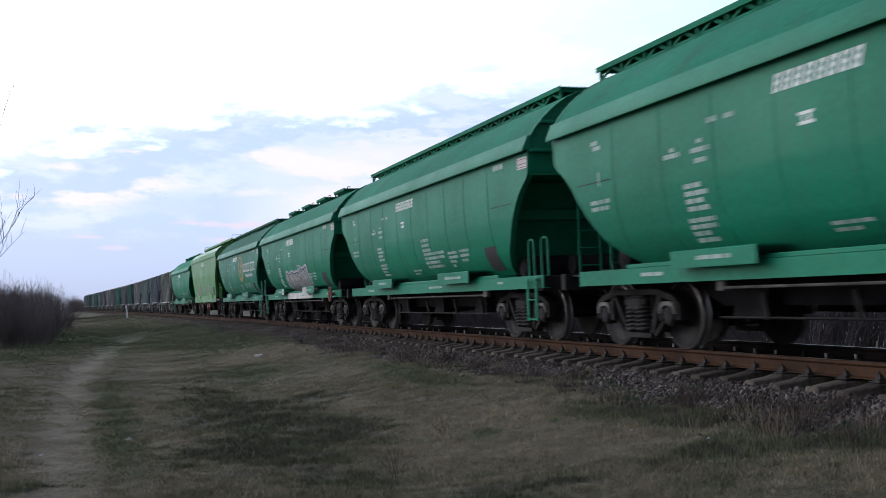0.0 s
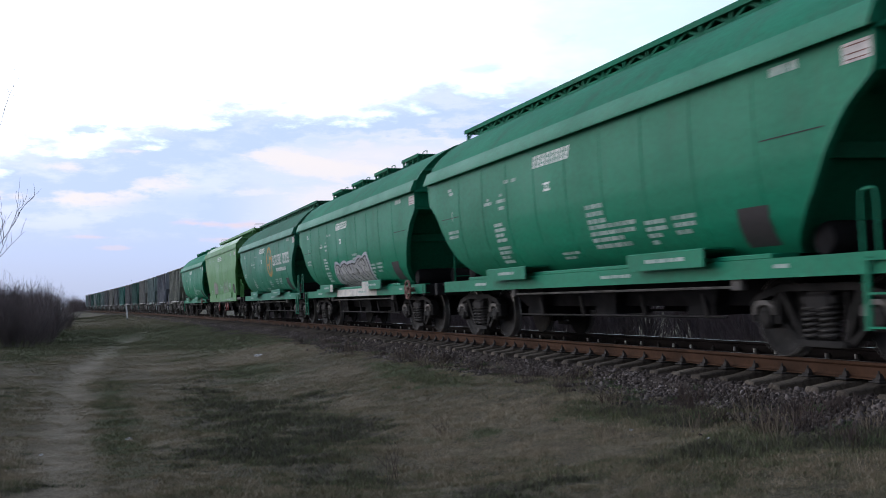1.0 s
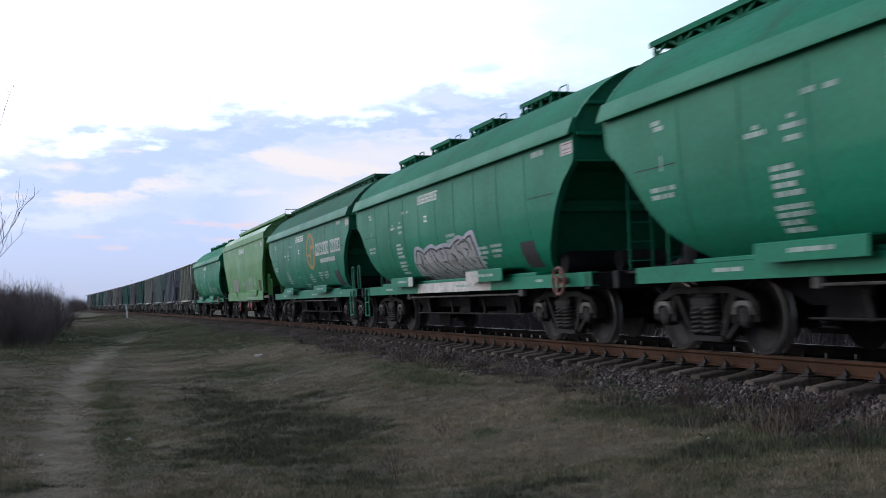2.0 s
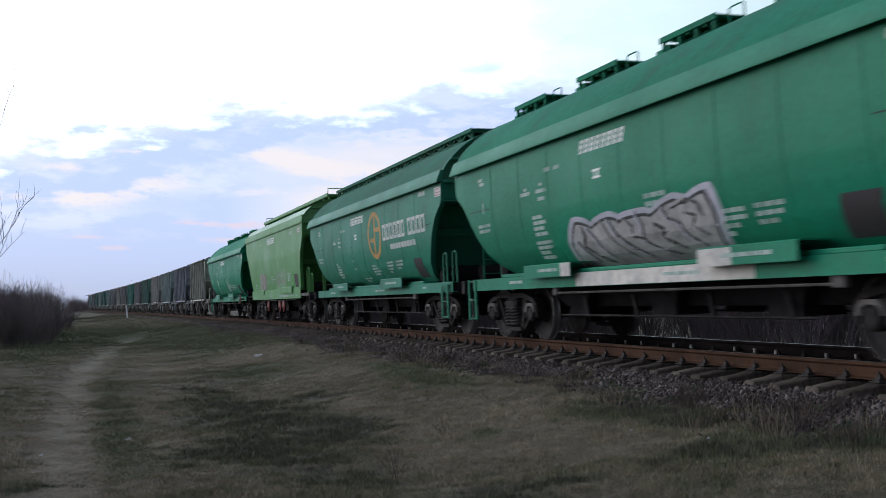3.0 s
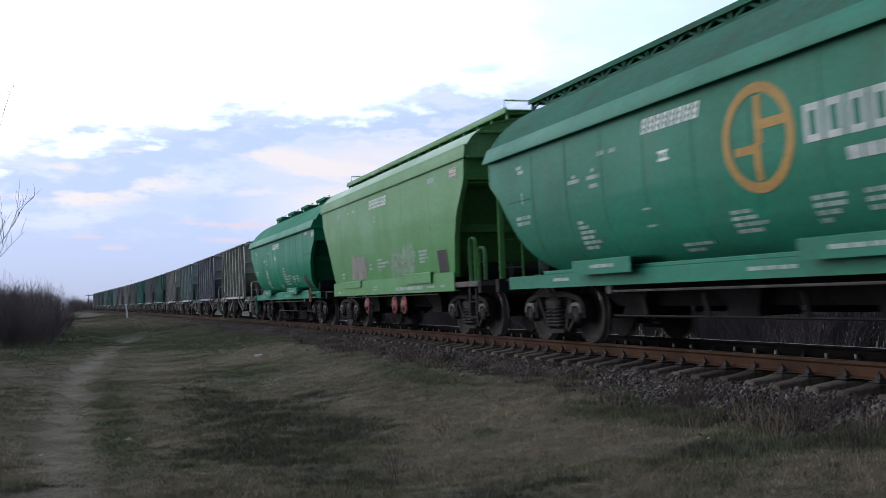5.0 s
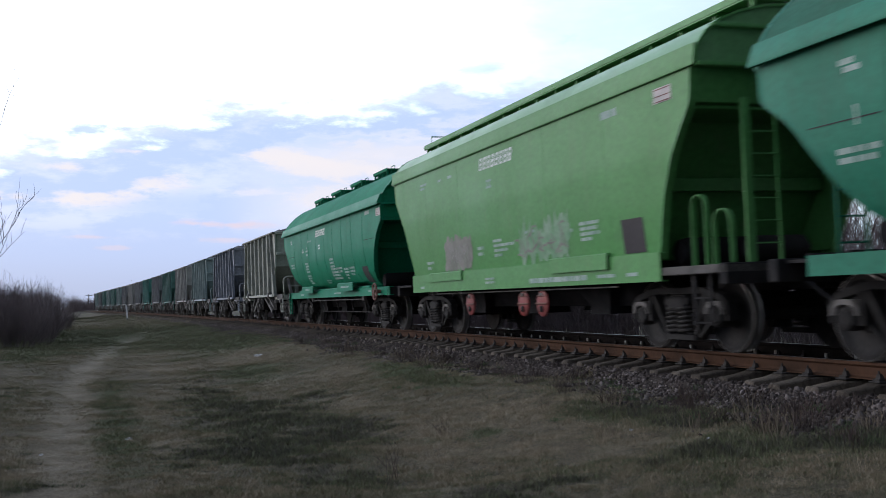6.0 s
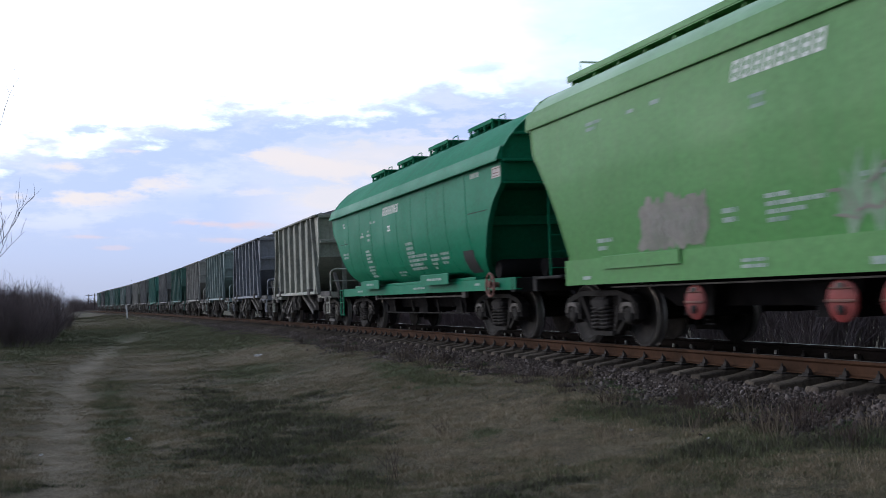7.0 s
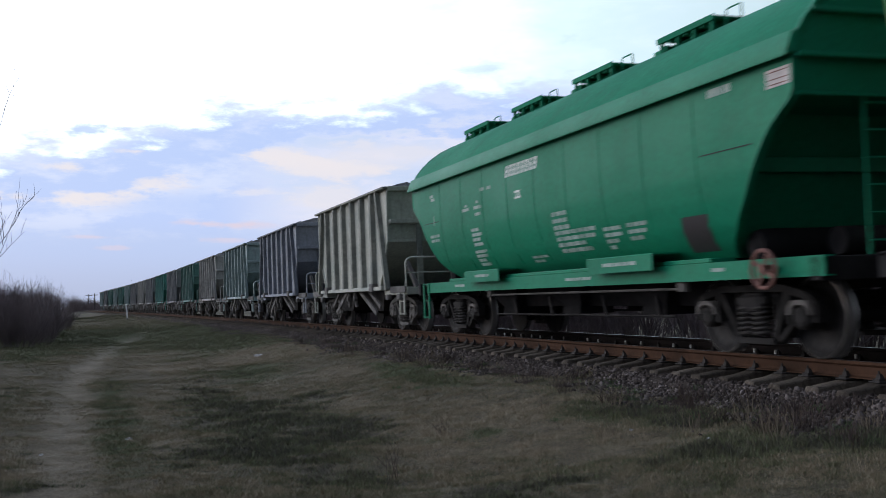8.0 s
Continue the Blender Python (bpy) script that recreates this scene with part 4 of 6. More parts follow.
def hand_loop(wagon, y, x, z0, z1, width, paint):
    """Handrail loop beside the end steps, in a plane along the track."""
    pts = [(x, y, z0), (x, y, z1 - 0.1), (x, y + width * 0.12, z1 - 0.02), (x, y + width * 0.5, z1), (x, y + width * 0.88, z1 - 0.02), (x, y + width, z1 - 0.1), (x, y + width, z0)]
    part("handrail", Shape().rod(pts, 0.018, 6), paint, wagon)


def flat_loop(wagon, y, x, z0, z1, width, paint):
    """Handrail bent from flat bar, broad towards the track."""
    pts = [(y, z0)] + [(y + width / 2 * (1 - math.cos(a)), z1 - width / 2 + width / 2 * math.sin(a)) for a in (0.0, 0.4, 0.8, 1.2, 1.57, 1.94, 2.34, 2.74, 3.14)] + [(y + width, z0)]
    sh = Shape()
    rings = []
    for i, (p, q) in enumerate(pts):
        a, b = pts[max(0, i - 1)], pts[min(len(pts) - 1, i + 1)]
        d = Vector((0, b[0] - a[0], b[1] - a[1])).normalized()
        n = Vector((0, -d.z, d.y)) * 0.006
        c = Vector((x, p, q))
        rings.append([c + n - Vector((0.035, 0, 0)), c + n + Vector((0.035, 0, 0)), c - n + Vector((0.035, 0, 0)), c - n - Vector((0.035, 0, 0))])
    sh.loft(rings)
    part("handrail", sh, paint, wagon, "handrail bent from flat bar")


def pillar_ladder(wagon, e, y, paint):
    """Broad upright with thin rungs beside it, from the end platform to the eaves."""
    pillar = part("end_pillar", Shape().box(-0.90, -0.78, min(e * y, e * (y + 0.05)), max(e * y, e * (y + 0.05)), 1.10, 3.20, 0.008), paint, wagon, "upright flat bar of the end ladder")
    part("end_pillar", Shape().beam((-0.38, e * y, 1.10), (-0.38, e * y, 3.20), 0.03, 0.03), paint, wagon)
    for i in range(7):
        z = 1.38 + 0.28 * i
        part("rung", Shape().rod([(-0.84, e * (y + 0.02), z), (-0.38, e * (y + 0.02), z)], 0.010, 5), paint, pillar)


def step_ladder(wagon, y, x, z0, z1, paint, width=0.36):
    sh = Shape()
    for a in (0, width):
        sh.beam((x, y + a, z0), (x, y + a, z1), 0.03, 0.06)
    n = max(2, int((z1 - z0) / 0.32))
    for i in range(n + 1):
        z = z0 + (z1 - z0 - 0.06) * i / n + 0.02
        sh.box(x - 0.02, x + 0.05, y, y + width, z, z + 0.02)
    part("step_ladder", sh, paint, wagon)


def roof_ladder(wagon, e, reach, paint):
    """Ladder from the end platform to the roof."""
    sh = Shape()
    for x in (-0.62, -0.22):
        sh.beam((x, e * (reach - 0.22), 1.1), (x, e * (reach - 0.20), 3.6), 0.035, 0.02)
    for i in range(8):
        y, z = e * (reach - 0.21), 1.3 + 0.30 * i
        sh.rod([(-0.62, y, z), (-0.22, y, z)], 0.012, 5)
    part("roof_ladder", sh, paint, wagon)


def roof_walkway(wagon, y0, y1, z, half, paint, posts, foot_z, lattice=True):
    deck = Shape().box(-half, half, y0, y1, z - 0.03, z, 0.005)
    w = part("walkway", deck, paint, wagon, "long roof walkway on short posts")
    for x in (-half, half):
        part("deck_edge", Shape().box(x - 0.012, x + 0.012, y0, y1, z - 0.075, z + 0.012, 0.003), paint, w)
    pitch = (y1 - y0 - 0.16) / (posts - 1)
    for i in range(posts):
        y = y0 + 0.08 + pitch * i
        sh = Shape()
        for x in (-half * 0.9, half * 0.9):
            sh.beam((x, y, foot_z - 0.06), (x, y, z - 0.03), 0.05, 0.05)
        sh.beam((-half * 0.9, y, z - 0.06), (half * 0.9, y, z - 0.06), 0.05, 0.05, (0, 0, 1))
        part("walkway_post", sh, paint, w)
    if lattice:
        for x in (-half * 0.9, half * 0.9):
            sh = Shape().box(x - 0.015, x + 0.015, y0 + 0.9, y1 - 0.9, foot_z + 0.06, foot_z + 0.10)
            for i in range(posts - 1):
                y = y0 + 0.08 + pitch * i
                sh.beam((x, y, foot_z + 0.05), (x, y + pitch / 2, z - 0.05), 0.03, 0.035)
                sh.beam((x, y + pitch / 2, z - 0.05), (x, y + pitch, foot_z + 0.05), 0.03, 0.035)
            part("walkway_lattice", sh, paint, w)


def roof_hatch(wagon, y, z, paint):
    sh = Shape()
    sh.loft([[(-0.34, y - 0.60, z - 0.14), (0.34, y - 0.60, z - 0.14), (0.34, y + 0.60, z - 0.14), (-0.34, y + 0.60, z - 0.14)],
             [(-0.28, y - 0.54, z + 0.06), (0.28, y - 0.54, z + 0.06), (0.28, y + 0.54, z + 0.06), (-0.28, y + 0.54, z + 0.06)]])
    h = part("roof_hatch", sh, paint, wagon, "raised loading hatch under a small platform")
    part("hatch_platform", Shape().box(-0.46, 0.46, y - 0.74, y + 0.74, z + 0.125, z + 0.155, 0.006), paint, h)
    for x in (-0.46, 0.46):
        part("platform_edge", Shape().box(x - 0.012, x + 0.012, y - 0.74, y + 0.74, z + 0.085, z + 0.17, 0.003), paint, h)
        for q in (-0.66, -0.22, 0.22, 0.66):
            part("platform_leg", Shape().beam((x * 0.93, y + q, z - 0.12), (x * 0.93, y + q, z + 0.13), 0.05, 0.05), paint, h)
    for q in (-0.44, 0.0, 0.44):
        part("platform_bearer", Shape().box(-0.45, 0.45, y + q - 0.025, y + q + 0.025, z + 0.05, z + 0.125), paint, h)
    part("hatch_rail", Shape().rod([(-0.40, y - 1.30, z - 0.06), (-0.40, y - 1.30, z + 0.15), (-0.40, y - 1.26, z + 0.17), (-0.40, y - 1.0, z + 0.17), (-0.40, y - 0.96, z + 0.15), (-0.40, y - 0.96, z - 0.06)], 0.012, 5), paint, h)
    part("hatch_latch", Shape().box(-0.34, 0.1, y + 0.84, y + 1.06, z - 0.06, z + 0.05, 0.01), paint, h)
    part("hatch_latch", Shape().box(-0.30, -0.1, y + 0.74, y + 0.92, z + 0.0, z + 0.10, 0.01), paint, h)


def side_box(wagon, y0, y1, z0, z1, paint, deep=0.17, x=1.45):
    sh = Shape()
    o, i = -x - deep, -x + (0.24 if deep > 0.1 else 0.01)
    sec = [(i, z1), (o + 0.02, z1), (o, z1 - 0.015), (o, z0), (o + 0.016, z0), (o + 0.016, z1 - 0.02), (i, z1 - 0.018)]
    sh.loft([[(a, y, b) for a, b in sec] for y in (y0, y1)])
    i = -x + 0.01
    sh.beam((i + 0.02, y0 + 0.05, z0), (i + 0.02, y0 + 0.05, z0 - 0.12), 0.04, 0.03)
    part("side_box", sh, paint, wagon, "painted sheet-steel box on the frame")


def brake_wheel(wagon, y, z, x=-1.62):
    sh = Shape()
    n = 24
    ring = [(x, y + 0.21 * math.cos(6.28319 * i / n), z + 0.21 * math.sin(6.28319 * i / n)) for i in range(n + 1)]
    sh.rod(ring, 0.024, 6)
    w = part("brake_wheel", sh, RUST_RED, wagon, "faded red hand-brake wheel")
    for i in range(4):
        a = 0.5 + i * 1.5708
        part("spoke", Shape().beam((x, y, z), (x, y + 0.2 * math.cos(a), z + 0.2 * math.sin(a)), 0.02, 0.05), RUST_RED, w)
    part("hub", Shape().disc([(x - 0.04, 0.05), (x + 0.16, 0.05)], 12, 0, (0, y, z)), RUST_RED, w)


def seams(wagon, half, edge, ys, z0, z1, paint, out=0.006):
    """Faint upright weld seams."""
    for y in ys:
        sh = Shape()
        z_low = z0
        while edge(z_low) < abs(y) + 0.15:
            z_low += 0.05
        n = 14
        rows = []
        for i in range(n):
            z = z_low + (z1 - z_low) * i / (n - 1)
            rows.append([(-half(z) + 0.01, y - 0.012, z), (-half(z) - out, y - 0.005, z), (-half(z) - out, y + 0.005, z), (-half(z) + 0.01, y + 0.012, z)])
        sh.sheet(rows)
        part("weld_seam", sh, paint, wagon)


PLATE = material("pale_sign_enamel", (0.55, 0.48, 0.46), (0.45, 0.41, 0.39), rough=0.5, grain=20, patch=4, dirt_amount=0.2, bump=0.0)


def common_marks(wagon, half, full=True):
    number_bars(wagon, 1.22, 3.13, 8, 0.178, 0.20, half)
    words(wagon, [(0.80, 2.65, (0.28,), 0.035, 0), (0.75, 2.615, (0.07,), 0.07, 0), (0.64, 2.615, (0.07,), 0.07, 0), (0.80, 2.545, (0.28,), 0.035, 0)], half, NUMBER)
    words(wagon, [(2.50, 2.89, (0.24,), 0.065, 0), (2.14, 2.88, (0.24,), 0.06, 0)], half)
    words(wagon, [(3.36, 2.64, (0.14,), 0.05, 0), (3.52, 2.57, (0.42,), 0.06, 0), (2.74, 2.67, (0.16,), 0.05, 0), (2.87, 2.57, (0.44,), 0.06, 0), (2.81, 2.44, (0.30,), 0.06, 0)], half)
    if full:
        words(wagon, [(3.12, 2.15, (0.42, 0.54, 0.42, 0.50), 0.06, 0.035), (3.18, 1.72, (0.62, 0.60, 0.40, 0.50), 0.055, 0.028)], half)
    else:
        words(wagon, [(3.36, 1.93, (0.20, 0.34, 0.50, 0.42, 0.60, 0.45), 0.05, 0.028), (1.35, 1.95, (0.22,), 0.03, 0), (1.35, 1.72, (0.26,), 0.03, 0)], half)
    words(wagon, [(-5.24, 3.21, (0.50,), 0.10, 0)], half)
    sign = Shape()
    strip(sign, -6.80, -6.39, 2.99, 3.19, half, 0.007)
    p = part("sign_plate", sign, PLATE, wagon, "small pale plate with thin red bars", smooth=0)
    for z in (3.015, 3.07, 3.15):
        bar = Shape()
        strip(bar, -6.76, -6.43, z, z + 0.012, half, 0.010)
        part("sign_bar", bar, RUST_RED, p, "", smooth=0)
    words(wagon, [(5.54, 3.05, (0.24,), 0.06, 0), (5.48, 2.97, (0.26,), 0.06, 0), (5.36, 2.58, (0.07,), 0.20, 0), (5.66, 2.18, (0.62, 0.56), 0.06, 0.035)], half)
    if full:
        words(wagon, [(-0.60, 2.14, (0.58, 0.56, 0.60), 0.065, 0.045)], half)
        words(wagon, [(-0.60, 1.83, (1.42, 1.35, 1.0, 1.1), 0.06, 0.036)], half)
        words(wagon, [(-2.22, 1.78, (0.56, 0.56, 0.38, 0.2), 0.055, 0.035), (-2.93, 1.79, (0.58, 0.52, 0.40), 0.055, 0.040)], half)
        words(wagon, [(0.66, 1.49, (0.66, 0.42), 0.04, 0.03)], half)
    else:
        words(wagon, [(-0.58, 1.74, (0.42, 0.50, 0.66, 0.50), 0.045, 0.03), (-2.05, 1.77, (0.58, 0.52, 0.40, 0.22), 0.05, 0.03), (-2.84, 1.77, (0.62, 0.58, 0.40), 0.05, 0.035), (0.72, 1.43, (0.72, 0.42), 0.04, 0.03)], half)


def green_hopper(paint, label, walkway, wheel, wheels, plain=False):
    wagon = thing("hopper_wagon", label, "railway wagon", "wagons of the freight train")
    hull(wagon, half_green, edge_green, 1.20, 3.32, paint)
    arch_roof(wagon, ROOF_GREEN, 6.86, 0.105, paint, ROOF_OF[paint])
    for k in (-1, 1):
        part("roof_seam", Shape().beam((k * 1.497, -6.85, 3.545), (k * 1.497, 6.85, 3.545), 0.022, 0.016), SEAM, wagon, "pale dusty edge where roof and eave meet")
    sill_beam(wagon, -7.04, 6.30, 0.93, 1.15, paint)
    under_frame(wagon, 6.98, (-2.7, 0.0, 2.7), 1.22, paint)
    part("foot_strip", Shape().box(-1.40, -1.02, -4.9, 4.9, 1.15, 1.21, 0.01), paint, wagon)
    side_box(wagon, 1.55, 3.35, 1.10, 1.32, paint)
    side_box(wagon, -3.88, -2.00, 1.10, 1.33, paint)
    plate = Shape()
    strip(plate, -4.80, -4.21, 1.30, 1.75, half_green, 0.008, lean=-0.15)
    part("bare_plate", plate, BROWN_PANEL, wagon, "dark brown unpainted plate")
    seams(wagon, half_green, edge_green, (-4.9, -3.6, -2.4, -1.2, 0.0, 1.2, 2.4, 3.6, 4.9), 1.25, 3.24, paint)
    for y0, y1, z in ((-6.05, -5.0, 2.44), (5.0, 6.05, 2.44)):
        s = Shape()
        strip(s, y0, y1, z, z + 0.014, half_green, 0.004)
        part("weld_seam", s, BROWN_PANEL, wagon)
    common_marks(wagon, half_green, not plain)
    words(wagon, [(2.75, 1.24, (0.75,), 0.05, 0), (-2.5, 1.24, (1.0,), 0.05, 0)], lambda z: 1.622)
    words(wagon, [(-0.9, 1.07, (0.9,), 0.045, 0), (4.4, 1.08, (0.6,), 0.05, 0), (-5.0, 1.08, (0.3,), 0.045, 0)], lambda z: 1.452)
    if walkway:
        roof_walkway(wagon, -6.05, 7.25, 4.57, 0.50, ROOF_OF[paint], 19, 4.30)
    else:
        for y in (-3.1, -0.2, 2.6, 5.4):
            roof_hatch(wagon, y, 4.42, ROOF_OF[paint])
    if wheel:
        brake_wheel(wagon, -6.25, 1.03)
    if wheel:
        step_ladder(wagon, 6.15, -1.46, 0.36, 1.15, paint)
    else:
        step_ladder(wagon, -6.86, -1.50, 0.38, 1.1, paint)
        hand_loop(wagon, -6.55, -1.38, 1.12, 1.78, 0.22, paint)
        hand_loop(wagon, -6.95, -1.30, 1.12, 1.80, 0.26, paint)
    for e in (-1, 1):
        roof_ladder(wagon, e, 7.0, paint)
    for e in (-1, 1):
        add_bogie(wagon, e * 5.25, wheels)
    return wagon


def light_hopper(wheels):
    paint = GREEN_LIGHT
    wagon = thing("hopper_wagon", "light green grain hopper wagon with sprayed patches and red wheels", "railway wagon", "wagons of the freight train")
    hull(wagon, half_light, edge_light, 1.25, 3.62, paint, 3.12)
    arch_roof(wagon, ROOF_LIGHT, 6.68, 0.03, paint, ROOF_PAINT_LIGHT)
    sill_beam(wagon, -5.50, 5.62, 0.95, 1.34, paint, 1.47)
    under_frame(wagon, 6.98, (-2.7, 0.0, 2.7), 1.27, paint)
    plate = Shape()
    strip(plate, -5.14, -4.53, 1.36, 1.84, half_light, 0.008)
    part("bare_plate", plate, BROWN_PANEL, wagon, "dark brown unpainted plate")
    seams(wagon, half_light, edge_light, (-4.2, -2.1, 0.0, 2.1, 4.2), 1.36, 3.55, paint, 0.0025)
    side_box(wagon, 2.2, 4.30, 1.17, 1.36, paint, 0.035, 1.47)
    side_box(wagon, -4.10, -2.12, 1.16, 1.40, paint, 0.05, 1.47)
    number_bars(wagon, 0.84, 3.44, 8, 0.208, 0.23, half_light)
    words(wagon, [(0.50, 3.00, (0.30,), 0.04, 0), (0.45, 2.96, (0.07,), 0.08, 0), (0.33, 2.96, (0.07,), 0.08, 0), (0.50, 2.88, (0.30,), 0.04, 0), (4.54, 3.36, (0.5, 0.34), 0.05, 0.03), (2.66, 3.34, (0.26,), 0.06, 0), (3.3, 3.33, (0.22,), 0.05, 0)], half_light)
    words(wagon, [(-4.18, 3.43, (0.50,), 0.11, 0)], half_light)
    sign = Shape()
    strip(sign, -6.11, -5.68, 3.27, 3.47, half_light, 0.007)
    p = part("sign_plate", sign, PLATE, wagon, "small pale plate with red bars", smooth=0)
    for z in (3.28, 3.35, 3.44):
        bar = Shape()
        strip(bar, -6.09, -5.70, z, z + 0.014, half_light, 0.010)
        part("sign_bar", bar, RUST_RED, p, "", smooth=0)
    words(wagon, [(0.40, 1.87, (0.45, 1.05, 0.70, 0.40), 0.05, 0.04), (1.25, 1.78, (0.35, 0.3), 0.06, 0.05), (-1.0, 1.93, (0.7, 0.6), 0.05, 0.04), (-2.3, 1.93, (0.62, 0.7, 0.3), 0.05, 0.04), (-3.22, 1.91, (0.66, 0.60, 0.66, 0.4), 0.05, 0.03), (4.5, 1.62, (0.5, 0.3), 0.06, 0.05)], half_light)
    words(wagon, [(-1.2, 1.10, (2.2,), 0.08, 0), (-3.7, 1.09, (0.6,), 0.05, 0), (-4.6, 1.09, (0.35,), 0.05, 0), (0.9, 1.17, (0.5, 0.5), 0.04, 0.03), (5.0, 1.08, (0.3,), 0.05, 0)], lambda z: 1.474)
    roof_walkway(wagon, -6.6, 7.0, 4.58, 0.60, paint, 17, 4.34, False)
    for x in (-0.60, 0.60):
        part("walkway_rail", Shape().box(x - 0.02, x + 0.02, -6.6, 7.0, 4.53, 4.62), paint, wagon)
    for y in (-6.4, 6.6):
        part("walkway_loop", Shape().rod([(-0.55, y, 4.58), (-0.55, y, 4.80), (0.55, y, 4.80), (0.55, y, 4.58)], 0.016, 5), paint, wagon)
    for y in (2.12, -0.60, -1.41):
        drum = Shape().disc([(-1.36, 0.03), (-1.36, 0.21), (-1.35, 0.225), (-1.325, 0.225), (-1.315, 0.20), (-1.315, 0.03)], 24, 0, (0, y, 0.67))
        d = part("gate_wheel", drum, RED, wagon, "red painted discharge hand wheel")
        part("wheel_rib", Shape().box(-1.385, -1.355, y - 0.21, y + 0.21, 0.655, 0.685, 0.006), RUST_RED, d, "pale worn rib across the wheel")
        part("wheel_rib", Shape().box(-1.38, -1.355, y - 0.15, y + 0.15, 0.79, 0.81, 0.005), RUST_RED, d)
        part("wheel_hub", Shape().disc([(-1.40, 0.03), (-1.39, 0.055), (-1.35, 0.055)], 12, 0, (0, y, 0.575)), STEEL, d, "dark hub nut")
        part("wheel_tab", Shape().box(-1.39, -1.355, y - 0.045, y + 0.045, 0.80, 0.855, 0.006), DUST, d, "pale dusty tab")
    step_ladder(wagon, -6.5, -1.36, 0.38, 1.06, STEEL)
    flat_loop(wagon, -6.42, -1.32, 1.12, 2.02, 0.30, paint)
    flat_loop(wagon, -6.95, -1.32, 1.12, 1.80, 0.36, paint)
    part("end_platform", Shape().box(-1.45, 1.45, -6.98, -5.5, 1.02, 1.13, 0.01), DUST_DIM, wagon, "grimy brown end platform")
    part("end_platform", Shape().box(-1.45, 1.45, 5.85, 6.98, 1.08, 1.13, 0.01), STEEL, wagon)
    for e in (-1, 1):
        pillar_ladder(wagon, e, 6.62, paint)
        add_bogie(wagon, e * 5.25, wheels)
    return wagon


def heap(y0, y1, seed):
    """A load of broken stone, heaped unevenly above the side walls."""
    rnd = random.Random(seed)
    sh = Shape()
    ny, nx = 30, 12
    grid = []
    for i in range(ny + 1):
        u = i / ny
        row = []
        for j in range(nx + 1):
            v = 2 * j / nx - 1
            dome = (1 - v * v) * (0.20 + 0.13 * math.sin(3.0 * 6.28319 * u + seed)) * min(1, 6 * u, 6 * (1 - u))
            row.append((1.40 * v, y0 + (y1 - y0) * u, 3.62 + dome + (rnd.uniform(-0.05, 0.11) if 0 < j < nx and 0 < i < ny else 0)))
        grid.append(row)
    return sh.sheet(grid)


